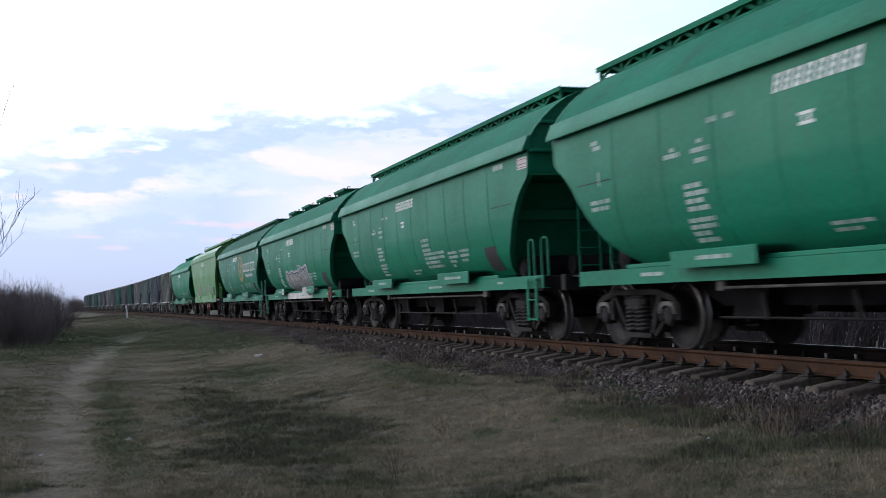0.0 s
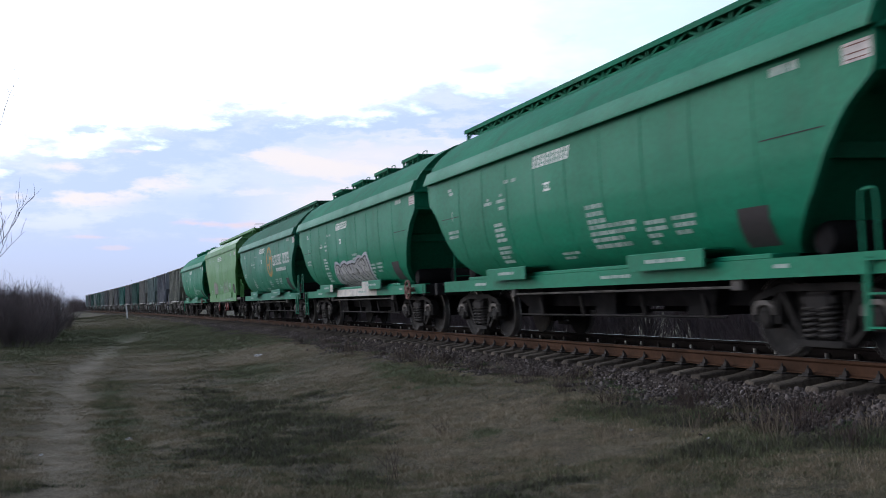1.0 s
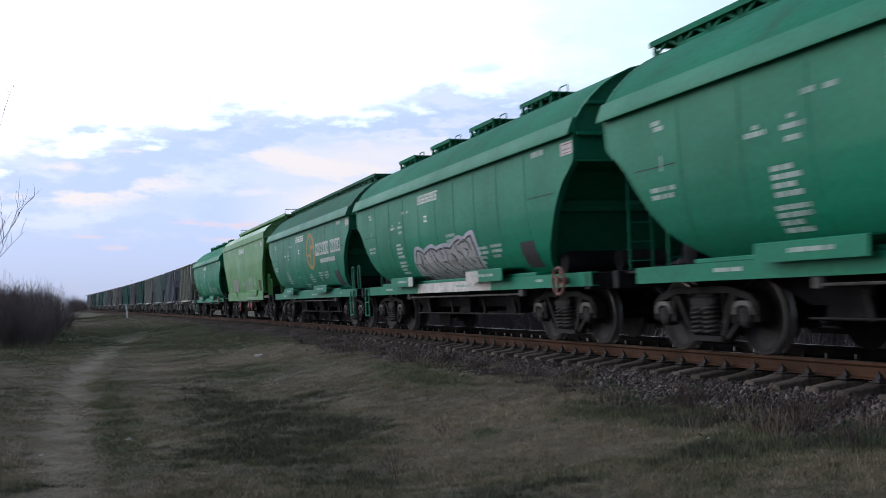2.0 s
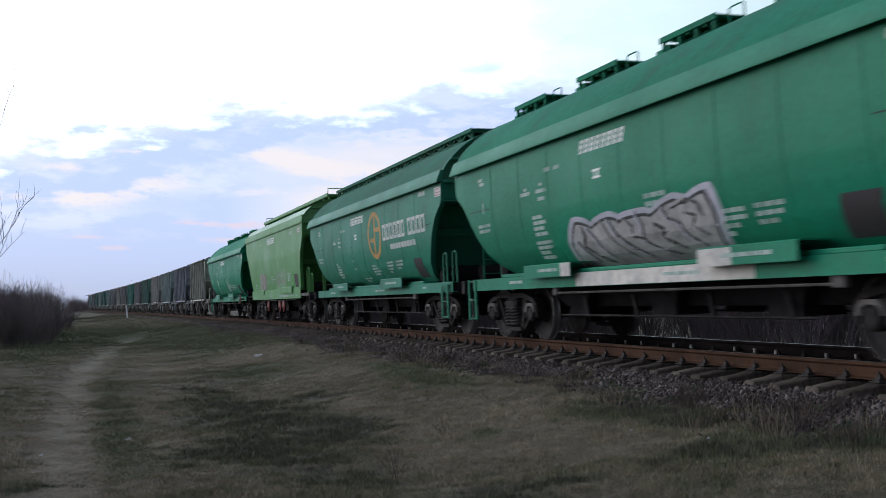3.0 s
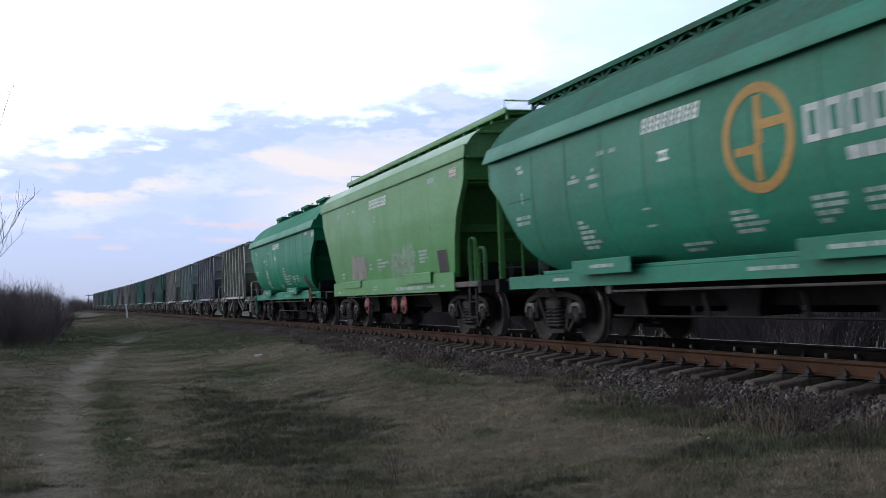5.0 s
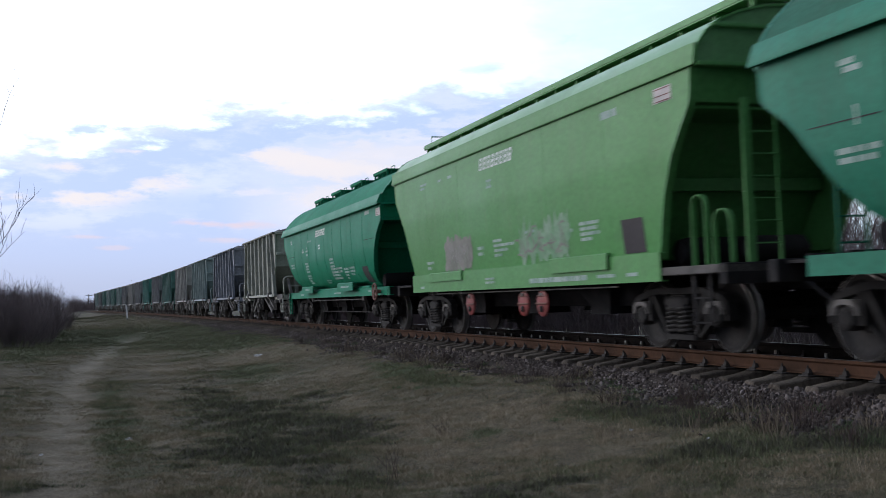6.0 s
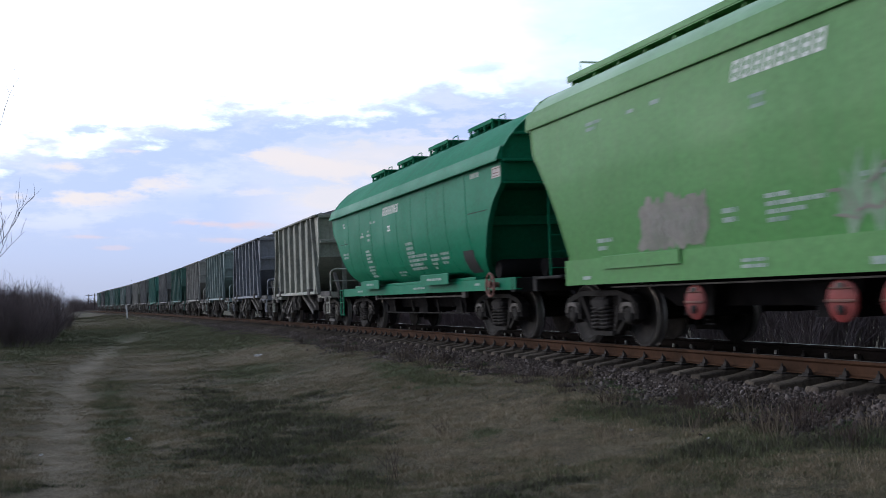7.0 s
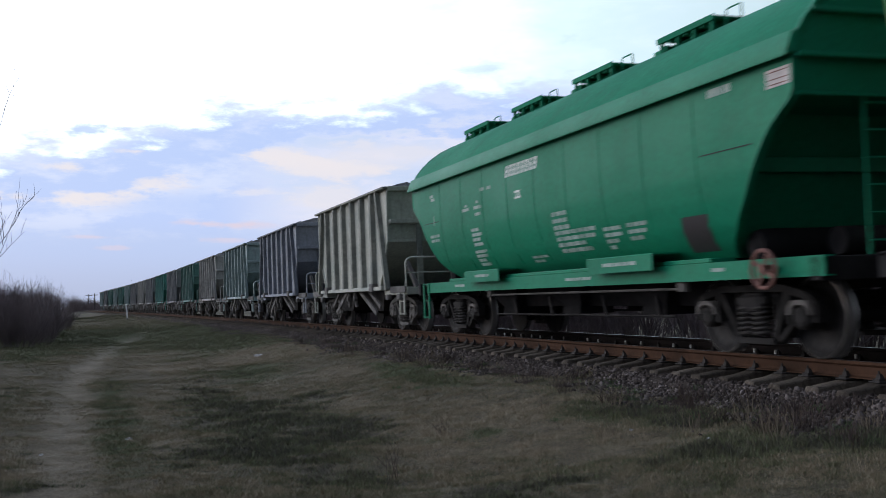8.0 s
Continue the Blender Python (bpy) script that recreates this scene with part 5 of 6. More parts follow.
def grey_hopper(wheels):
    """Short ribbed hopper wagon; its paint is set on each copy."""
    wagon = thing("mineral_wagon", "ribbed hopper wagon", "railway wagon", "wagons of the freight train")
    paint = material("worn_grey_paint", (0.30, 0.31, 0.295), (0.22, 0.225, 0.215))
    half = 1.46

    def edge(z):
        return float(np.interp(z, [1.15, 2.28, 3.68], [3.22, 4.02, 4.06]))

    zs = [1.15, 1.5, 1.9, 2.28, 2.8, 3.25, 3.68]
    bays = [-2.74 + 1.086 * i for i in range(6)]
    for k in (-1, 1):
        wall = Shape()
        wall.sheet([[(k * half, t * edge(z), z) for t in (-1, -0.5, 0, 0.5, 1)] for z in zs])
        part("side_wall", wall, paint, wagon)
        for y in bays:
            post = Shape()
            post.loft([[(k * half, y - 0.11, z), (k * (half + 0.12), y - 0.085, z), (k * (half + 0.12), y + 0.085, z), (k * half, y + 0.11, z)] for z in (1.12, 3.60)])
            part("side_post", post, paint, wagon, "upright side rib, grimy and darkened for shade")
            for z in (1.78, 2.32, 2.86, 3.34):
                sec = [(k * half, y + 0.26), (k * (half + 0.085), y + 0.10), (k * half, y + 0.10)]
                part("post_gusset", Shape().loft([[(x, q, h) for x, q in sec] for h in (z, z + 0.07)]), paint, wagon)
        for z in (2.05, 2.60, 3.10):
            part("panel_crease", Shape().box(min(k * half, k * (half + 0.014)), max(k * half, k * (half + 0.014)), -2.66, 2.66, z, z + 0.03, 0.004), paint, wagon)
        for e in (-1, 1):
            part("side_post", Shape().beam((k * (half + 0.06), e * 4.02, 1.05), (k * (half + 0.06), e * 3.28, 3.60), 0.12, 0.13), paint, wagon)
            part("corner_post", Shape().beam((k * half, e * 4.04, 2.28), (k * half, e * 4.07, 3.66), 0.06, 0.06), paint, wagon)
            part("corner_post", Shape().beam((k * half, e * 3.22, 1.15), (k * half, e * 4.03, 2.30), 0.06, 0.06), paint, wagon)
        part("top_rail", Shape().box(min(k * 1.42, k * 1.60), max(k * 1.42, k * 1.60), -4.14, 4.14, 3.61, 3.67, 0.010), paint, wagon)
        part("side_sill", Shape().box(min(k * 1.40, k * 1.58), max(k * 1.40, k * 1.58), -3.62, 3.62, 1.05, 1.15, 0.012), paint, wagon)
        for e in (-1, 1):
            part("sill_block", Shape().box(min(k * 1.42, k * 1.62), max(k * 1.42, k * 1.62), e * 2.72 - 0.16, e * 2.72 + 0.16, 1.02, 1.24, 0.015), DUST_GREY, wagon, "pale dusty bracket on the sill")
    for e in (-1, 1):
        wall = Shape()
        wall.sheet([[(t, e * (edge(z) - 0.01), z) for t in (-half, 0, half)] for z in [q for q in zs if q >= 2.28]])
        part("end_wall", wall, paint, wagon, "upright top of the end wall")
        slope = Shape()
        slope.sheet([[(t, e * y, z) for t in (-half + 0.02, 0, half - 0.02)] for y, z in ((4.0, 2.28), (3.1, 1.75), (2.3, 1.15))])
        part("end_slope", slope, paint, wagon, "end wall that slopes in below")
        part("end_rib", Shape().box(-1.46, 1.46, min(e * 4.00, e * 4.18), max(e * 4.00, e * 4.18), 3.56, 3.68, 0.01), paint, wagon)
        part("end_rib", Shape().box(-1.44, 1.44, min(e * 4.00, e * 4.20), max(e * 4.00, e * 4.20), 2.73, 2.84, 0.012), paint, wagon)
        part("end_rib", Shape().box(-1.44, 1.44, min(e * 3.98, e * 4.06), max(e * 3.98, e * 4.06), 2.26, 2.33, 0.01), paint, wagon)
        for x in (-0.66, 0.66):
            part("end_strut", Shape().beam((x, e * 4.12, 1.08), (x, e * 4.12, 2.76), 0.14, 0.07), paint, wagon)
            part("end_brace", Shape().beam((x * 1.55, e * 4.95, 1.08), (x * 1.55, e * 4.22, 1.72), 0.09, 0.12), DUST_DIM, wagon)
        part("end_platform", Shape().box(-1.42, 1.42, min(e * 3.4, e * 5.38), max(e * 3.4, e * 5.38), 0.92, 1.10, 0.01), paint, wagon)
        part("platform_plate", Shape().box(-1.47, -1.425, min(e * 4.05, e * 5.36), max(e * 4.05, e * 5.36), 0.97, 1.13, 0.008), DUST_GREY, wagon, "pale dusty edge plate of the platform")
        loop = [(-1.38, e * 5.20, 1.1), (-1.38, e * 5.20, 1.70), (-1.34, e * 5.20, 1.78), (-1.24, e * 5.20, 1.82), (1.24, e * 5.20, 1.82), (1.34, e * 5.20, 1.78), (1.38, e * 5.20, 1.70), (1.38, e * 5.20, 1.1)]
        part("platform_rail", Shape().rod(loop, 0.024, 6), paint, wagon)
        part("platform_rail", Shape().rod([(-1.38, e * 5.20, 1.45), (1.38, e * 5.20, 1.45)], 0.018, 5), paint, wagon)
        step_ladder(wagon, e * 5.2 - (0.36 if e > 0 else 0), -1.44, 0.42, 1.1, paint)
        part("coupler", COUPLER, None, wagon, "", pose(0, e * 5.35, 0) @ pose(0, 0, 0, 0, 0, 0 if e > 0 else 180))
        for q in (-0.5, 0.5):
            part("sill_bracket", Shape().box(-1.52, -1.40, e * 4.4 + q - 0.12, e * 4.4 + q + 0.12, 0.80, 0.94, 0.02), CAST, wagon)
    part("load", heap(-4.0, 4.0, 3), LOAD, wagon, "uneven heap of dark broken stone", smooth=0)
    part("centre_sill", Shape().box(-0.18, 0.18, -5.38, 5.38, 0.78, 1.03, 0.01), STEEL, wagon)
    for e in (-1, 1):
        for k in (-1, 1):
            chute = Shape()
            c = k * 0.66
            chute.loft([[(c - 0.62, e * 0.10, 1.10), (c + 0.62, e * 0.10, 1.10), (c + 0.62, e * 2.9, 1.10), (c - 0.62, e * 2.9, 1.10)],
                        [(c - 0.50, e * 1.10, 0.50), (c + 0.50, e * 1.10, 0.50), (c + 0.50, e * 2.3, 0.50), (c - 0.50, e * 2.3, 0.50)]])
            part("discharge_chute", chute, STEEL, wagon, "grimy sloping discharge chute")
            part("chute_flap", Shape().beam((k * 1.40, e * 0.75, 1.06), (k * 1.36, e * 2.35, 0.44), 0.04, 0.13), DUST_GREY, wagon, "pale dusty sloping flap")
            part("chute_flap", Shape().beam((k * 1.40, e * 1.75, 1.06), (k * 1.36, e * 2.75, 0.62), 0.04, 0.10), DUST_GREY, wagon)
            part("flap_lever", Shape().beam((k * 1.45, e * 0.32, 1.03), (k * 1.42, e * 0.42, 0.62), 0.06, 0.12), DUST_GREY, wagon)
            part("lever_boss", Shape().disc([(k * 1.40, 0.08), (k * 1.50, 0.08)], 10, 0, (0, e * 0.38, 0.86)), DUST_GREY, wagon)
        add_bogie(wagon, e * 3.9, wheels)
    return wagon


# each wagon with the distance of its middle behind the first one's
TRAIN = []


def build_train():
    def place(ob, at, base, wheels):
        TRAIN.append((ob, at, base, wheels))

    label = "grain hopper wagon with bowed sides"
    w = []
    a = green_hopper(GREEN, "bright green " + label + " and a roof walkway", True, False, w)
    place(a, 0.0, 10.5, w)
    b = copy_thing(a, pose(0, 0, 0))
    place(b, 14.72, 10.5, [c for c in b.children if c.name.startswith("wheelset")])
    w = []
    c = green_hopper(GREEN, "green " + label + " and grey sprayed lettering", False, True, w)
    sprayed(c)
    place(c, 29.44, 10.5, w)
    w = []
    d = green_hopper(GREEN_DULL, "dull green " + label + " and orange emblem", True, False, w, True)
    emblem(d)
    place(d, 44.04, 10.5, w)
    w = []
    e = light_hopper(w)
    sprayed_light(e)
    place(e, 58.80, 10.5, w)
    w = []
    f = green_hopper(GREEN_FRESH, "fresh green " + label + " and four roof hatches", False, True, w)
    place(f, 73.60, 10.5, w)
    w = []
    g = grey_hopper(w)
    tones = [((0.285, 0.285, 0.240), (0.20, 0.215, 0.19), "pale beige-grey"), ((0.165, 0.178, 0.205), (0.12, 0.130, 0.155), "dark slate-grey"), ((0.19, 0.245, 0.24), (0.145, 0.19, 0.185), "grey-green"),
             ((0.26, 0.255, 0.24), (0.20, 0.20, 0.19), "light grey"), ((0.055, 0.145, 0.125), (0.045, 0.105, 0.09), "dark green"), ((0.17, 0.175, 0.18), (0.12, 0.125, 0.13), "dusty grey"),
             ((0.05, 0.19, 0.16), (0.04, 0.14, 0.12), "teal green")]
    order = [0, 1, 2, 3, 4, 5, 6, 5, 3, 5, 2, 4, 2, 4, 5, 2]
    for i, k in enumerate(order):
        base, second, word = tones[k]
        base, second = tuple((1.45 if k == 0 else 1.6) * v for v in base), tuple((1.45 if k == 0 else 1.6) * v for v in second)
        paint = material(word.replace(" ", "_") + "_wagon_paint", base, second, rough=0.50, grain=14, patch=0.6, dirt=(0.09, 0.085, 0.078), dirt_amount=0.3, bump=0.06, streak=0.25)
        ob = g if i == 0 else copy_thing(g, pose(0, 0, 0))
        # posts, struts and top rails: same paint darkened for their shade, plus grime
        grime_shade = material(word.replace(" ", "_") + "_post_grime", tuple(0.55 * v for v in base), tuple(0.48 * v for v in second), rough=0.7, grain=14, patch=1.5, dirt=(0.03, 0.027, 0.026), dirt_amount=0.4, bump=0.1, streak=0.3)
        for o in ob.children_recursive:
            if o.name.startswith(("side_post", "end_strut", "top_rail", "post_gusset")):
                o.material_slots[0].link = "OBJECT"
                o.material_slots[0].material = grime_shade
            elif o.data and o.data.materials and o.data.materials[0].name.startswith("worn_grey"):
                o.material_slots[0].link = "OBJECT"
                o.material_slots[0].material = paint
            elif o.data and o.data.materials and o.data.materials[0] == CAST:
                o.material_slots[0].link = "OBJECT"
                o.material_slots[0].material = DUST_GREY
        tagged(ob, word + " ribbed mineral hopper wagon with a heaped dark load")
        place(ob, 73.60 + 7.36 + 6.0 + 12.0 * i, 7.8, [c for c in ob.children if c.name.startswith("wheelset")])


GRAF_GREY = material("sprayed_grey", (0.34, 0.335, 0.325), (0.24, 0.24, 0.235), rough=0.75, grain=6, patch=2.5, dirt=(0.07, 0.075, 0.07), dirt_amount=0.4, bump=0.0)
GRAF_PALE = material("sprayed_pale", (0.42, 0.40, 0.46), (0.33, 0.33, 0.36), rough=0.8, grain=10, patch=3, dirt=(0.12, 0.22, 0.18), dirt_amount=0.5, bump=0.0)
GRAF_DARK = material("sprayed_dark", (0.035, 0.035, 0.038), (0.05, 0.055, 0.05), rough=0.8, grain=10, patch=3, dirt_amount=0.2, bump=0.0)
GRAF_WHITE = material("sprayed_white", (0.60, 0.56, 0.50), (0.46, 0.44, 0.40), rough=0.8, grain=10, patch=2, dirt=(0.16, 0.15, 0.13), dirt_amount=0.45, bump=0.0)
GRAF_MAUVE = material("sprayed_mauve", (0.26, 0.24, 0.22), (0.20, 0.20, 0.17), rough=0.8, grain=10, patch=3, dirt=(0.12, 0.20, 0.10), dirt_amount=0.45, bump=0.0)
GRAF_FAINT = material("faded_spray", (0.24, 0.34, 0.24), (0.17, 0.31, 0.18), rough=0.8, grain=10, patch=3, dirt=(0.12, 0.3, 0.14), dirt_amount=0.6, bump=0.0)
ORANGE = material("orange_paint", (0.42, 0.24, 0.055), (0.34, 0.20, 0.06), rough=0.65, grain=20, patch=3, dirt_amount=0.15, bump=0.0)
BAR_WHITE = material("white_bar_paint", (0.50, 0.53, 0.50), (0.40, 0.45, 0.42), rough=0.65, grain=20, patch=2, dirt=(0.05, 0.15, 0.10), dirt_amount=0.25, bump=0.0)


def crest(y):
    """Upper outline of the sprayed lettering, lobed letter by letter."""
    t = (1.95 - y) / 4.3
    lobes = abs(math.sin(3.14159 * (t * 5.0 + 0.05)))
    return 1.80 + 0.12 * min(1.0, max(0.0, (t - 0.62) / 0.10)) + 0.09 * lobes ** 0.5 + 0.02 * math.sin(23 * t)


def sprayed_area(y_rear, y_front, bottom, lower, out):
    sh = Shape()
    rows = []
    n = 64
    for q in range(9):
        row = []
        for i in range(n + 1):
            y = y_rear + (y_front - y_rear) * i / n
            edge = min(1.0, 13 * min(i, n - i) / n)
            top = bottom + (crest(y) + lower - bottom) * edge ** 0.35
            z = bottom + (top - bottom) * q / 8
            row.append((-half_green(z) - out, y - (0.10 + 0.28 * i / n) * (z - 1.5), z))
        rows.append(row)
    return sh.sheet(rows)


def stroke(sh, points, width, out, half=half_green):
    """A painted line along points of (y, z)."""
    pts = [Vector((p[0], p[1], 0)) for p in points]
    rows = [[], []]
    for i, p in enumerate(pts):
        d = (pts[min(i + 1, len(pts) - 1)] - pts[max(i - 1, 0)]).normalized()
        side = Vector((-d.y, d.x, 0)) * width / 2 * (0.6 if i in (0, len(pts) - 1) else 1.0)
        for r, k in ((0, 1), (1, -1)):
            q = p + side * k
            rows[r].append((-half(q.y) - out, q.x, q.y))
    sh.sheet(rows)


def sprayed(wagon):
    """Grey lobed letter shapes with dark outlines and a pale halo, and a whitened stretch of the frame."""
    s = part("sprayed_patch", sprayed_area(2.10, -2.32, 1.24, 0.10, 0.006), GRAF_PALE, wagon, "pale sprayed halo", smooth=0)
    part("sprayed_rim", sprayed_area(1.97, -2.18, 1.22, 0.02, 0.010), GRAF_DARK, s, "", smooth=0)
    part("sprayed_fill", sprayed_area(1.92, -2.13, 1.23, -0.025, 0.014), GRAF_GREY, s, "grey sprayed letter shapes", smooth=0)
    lines = [[(1.85, 1.80), (1.80, 1.66), (1.92, 1.52), (1.70, 1.36), (1.45, 1.27)], [(1.72, 1.76), (1.55, 1.62), (1.50, 1.48), (1.35, 1.32)], [(1.30, 1.86), (1.22, 1.66), (1.05, 1.46), (0.80, 1.30)],
             [(1.12, 1.84), (1.00, 1.62), (0.78, 1.44), (0.50, 1.30)], [(0.72, 1.80), (0.60, 1.70), (0.66, 1.58), (0.40, 1.52)], [(0.45, 1.88), (0.36, 1.68), (0.44, 1.50), (0.20, 1.38), (-0.10, 1.30)],
             [(0.15, 1.70), (-0.05, 1.62), (0.02, 1.50), (-0.30, 1.36)], [(-0.12, 1.90), (-0.18, 1.74), (-0.40, 1.66), (-0.45, 1.52), (-0.70, 1.36)], [(-0.52, 1.78), (-0.72, 1.72), (-0.62, 1.60), (-0.84, 1.48)],
             [(2.05, 1.60), (1.95, 1.44), (1.80, 1.30)], [(-0.30, 1.84), (-0.62, 1.92), (-0.80, 1.86), (-0.86, 1.70)]]
    for k, pts in enumerate(lines):
        pts = [(1.92 - 1.22 * (2.28 - y), 1.27 + 1.08 * (z - 1.27)) for y, z in pts]
        fine = []
        for a, b in zip(pts, pts[1:]):
            fine += [(a[0] + (b[0] - a[0]) * t, a[1] + (b[1] - a[1]) * t) for t in (0, 0.5)]
        fine.append(pts[-1])
        line = Shape()
        stroke(line, fine, 0.045 if k % 3 else 0.065, 0.018)
        part("sprayed_line", line, GRAF_DARK, s, "", smooth=0)
        light = Shape()
        stroke(light, [(y + 0.07, z + 0.015) for y, z in fine], 0.05, 0.018)
        part("sprayed_line", light, GRAF_PALE if k % 2 else GRAF_GREY, s, "", smooth=0)
    low = Shape()
    strip(low, -2.90, 1.70, 0.935, 1.145, lambda z: 1.45, 0.006)
    part("sprayed_strip", low, GRAF_WHITE, wagon, "whitened stretch of the frame", smooth=0)
    for y0, y1 in ((-2.70, -2.0), (1.55, 1.90)):
        low = Shape()
        strip(low, y0, y1, 1.10, 1.31, lambda z: 1.62, 0.006)
        part("sprayed_strip", low, GRAF_WHITE, wagon, "", smooth=0)


def rough_patch(y0, y1, z0, z1, half, out, rnd, ragged):
    """A patch with torn, leaning edges."""
    n, m = 26, 7
    top = [rnd.uniform(-ragged, ragged) for _ in range(n + 1)]
    low = [rnd.uniform(-ragged, ragged) * 0.7 for _ in range(n + 1)]
    rows = []
    for q in range(m + 1):
        t = q / m
        jog = rnd.uniform(-0.07, 0.07)
        row = []
        for i in range(n + 1):
            z = z0 + low[i] * (1 - t) + (z1 + top[i] - z0 - low[i] * (1 - t)) * t
            row.append((-half(z) - out, y0 + (y1 - y0) * i / n - 0.25 * (z - z0) + (jog if i in (0, n) else 0), z))
        rows.append(row)
    return Shape().sheet(rows)


def sprayed_light(wagon):
    rnd = random.Random(18)
    s = part("sprayed_patch", rough_patch(1.66, 3.30, 1.38, 2.03, half_light, 0.008, rnd, 0.10), GRAF_MAUVE, wagon, "greyish mauve sprayed patch", smooth=0)
    for i in range(7):
        y = 1.80 + 0.17 * i
        line = Shape()
        stroke(line, [(y, 1.52), (y + 0.06, 1.66), (y - 0.03, 1.74), (y + 0.07, 1.88)], 0.022, 0.013, half_light)
        part("sprayed_line", line, GRAF_GREY, s, "", smooth=0)
    p = part("sprayed_patch", rough_patch(-2.75, -0.75, 1.40, 1.98, half_light, 0.006, rnd, 0.22), GRAF_FAINT, wagon, "faded grey sprayed scrawl", smooth=0)
    rnd = random.Random(8)
    for i in range(13):
        y, z = -0.70 - 0.165 * i, 1.52 + 0.09 * rnd.random()
        line = Shape()
        pts = [(y, z)]
        for q in range(4):
            pts.append((pts[-1][0] - rnd.uniform(-0.12, 0.22), min(1.98, max(1.42, pts[-1][1] + rnd.uniform(-0.06, 0.20)))))
        stroke(line, pts, 0.04, 0.012, half_light)
        part("sprayed_line", line, GRAF_MAUVE, p, "", smooth=0)


def emblem(wagon):
    """Orange ring with three strokes inside, and white word bars beside it."""
    ring = Shape()
    n = 40
    rows = []
    for r in (0.50, 0.62):
        row = []
        for i in range(n + 1):
            t = 6.28319 * i / n
            z = 2.50 + r * math.sin(t)
            row.append((-half_green(z) - 0.007, -1.32 + r * 1.05 * math.cos(t), z))
        rows.append(row)
    ring.sheet(rows)
    o = part("emblem", ring, ORANGE, wagon, "orange ring emblem", smooth=0)
    bars = Shape()
    for y0, y1, z0, z1, lean in ((-1.42, -1.29, 2.42, 2.97, 0.0), (-1.86, -1.40, 2.58, 2.69, -0.02), (-1.37, -1.24, 2.02, 2.44, 0.0), (-1.28, -0.90, 2.33, 2.43, 0.0)):
        strip(bars, y0, y1, z0, z1, half_green, 0.007, lean)
    part("emblem_bar", bars, ORANGE, o, "", smooth=0)
    for k in range(10):
        y = -2.13 - 0.327 * k if k < 6 else -4.31 - 0.337 * (k - 6)
        wide = 0.27 if k < 6 else 0.29
        word = Shape()
        letter_bar(word, y - wide, 2.31, 2.71, wide)
        part("word_bar", word, BAR_WHITE, wagon, "white block of a painted company word", smooth=0)
    y = -2.73
    for k in range(9):
        low = Shape()
        strip(low, y - 0.20, y, 2.06, 2.19, half_green, 0.007)
        part("word_bar", low, BAR_WHITE, wagon, "", smooth=0)
        y -= 0.235


def letter_bar(sh, y, z0, z1, w):
    """Plain upright block, open in its middle."""
    t = 0.075
    strip(sh, y, y + t, z0, z1, half_green, 0.007)
    strip(sh, y + w - t, y + w, z0, z1, half_green, 0.007)
    strip(sh, y + t, y + w - t, z0, z0 + t, half_green, 0.007)
    strip(sh, y + t, y + w - t, z1 - t, z1, half_green, 0.007)


build_train()


def travelled(t):
    """Place of the first wagon's middle along the track at t seconds, a slight surge every second."""
    return 8.151 - 8.2386 * t + 0.065 * (1 - math.cos(6.28319 * t))


def motions():
    for ob, at, base, wheels in TRAIN:
        walk(ob, [(0.5 * i, track_pose(travelled(0.5 * i) + at, base)) for i in range(17)])
    for ob, at, base, wheels in TRAIN[:10]:
        for w in wheels:
            y = w.location.y
            rows = []
            for i in range(121):
                t = i / 15
                rows.append((t, pose(0, y, WHEEL_R) @ pose(0, 0, 0, math.degrees((8.151 - travelled(t)) / WHEEL_R))))
            walk(w, rows)


# ---- plants ----
def grass_material():
    m = bpy.data.materials.new("grass_blades")
    m.use_nodes = True
    tree = m.node_tree
    tree.nodes.clear()
    mk = node_helper(tree)
    tint = mk("ShaderNodeAttribute", p_attribute_name="tint").outputs["Fac"]
    ramp = mk("ShaderNodeValToRGB", Fac=tint)
    stops = [(0.0, (0.054, 0.045, 0.040, 1)), (0.13, (0.088, 0.079, 0.060, 1)), (0.30, (0.122, 0.150, 0.068, 1)), (0.52, (0.146, 0.130, 0.080, 1)), (0.78, (0.225, 0.180, 0.120, 1)), (1.0, (0.320, 0.262, 0.185, 1))]
    ramp.color_ramp.elements[0].color, ramp.color_ramp.elements[0].position = stops[0][1], 0.0
    ramp.color_ramp.elements[1].color, ramp.color_ramp.elements[1].position = stops[-1][1], 1.0
    for p, c in stops[1:-1]:
        ramp.color_ramp.elements.new(p).color = c
    shader = mk("ShaderNodeBsdfPrincipled", Base_Color=ramp.outputs[0], Roughness=0.8)
    shader.inputs["Specular IOR Level"].default_value = 0.15
    mk("ShaderNodeOutputMaterial", Surface=shader.outputs[0])
    return m


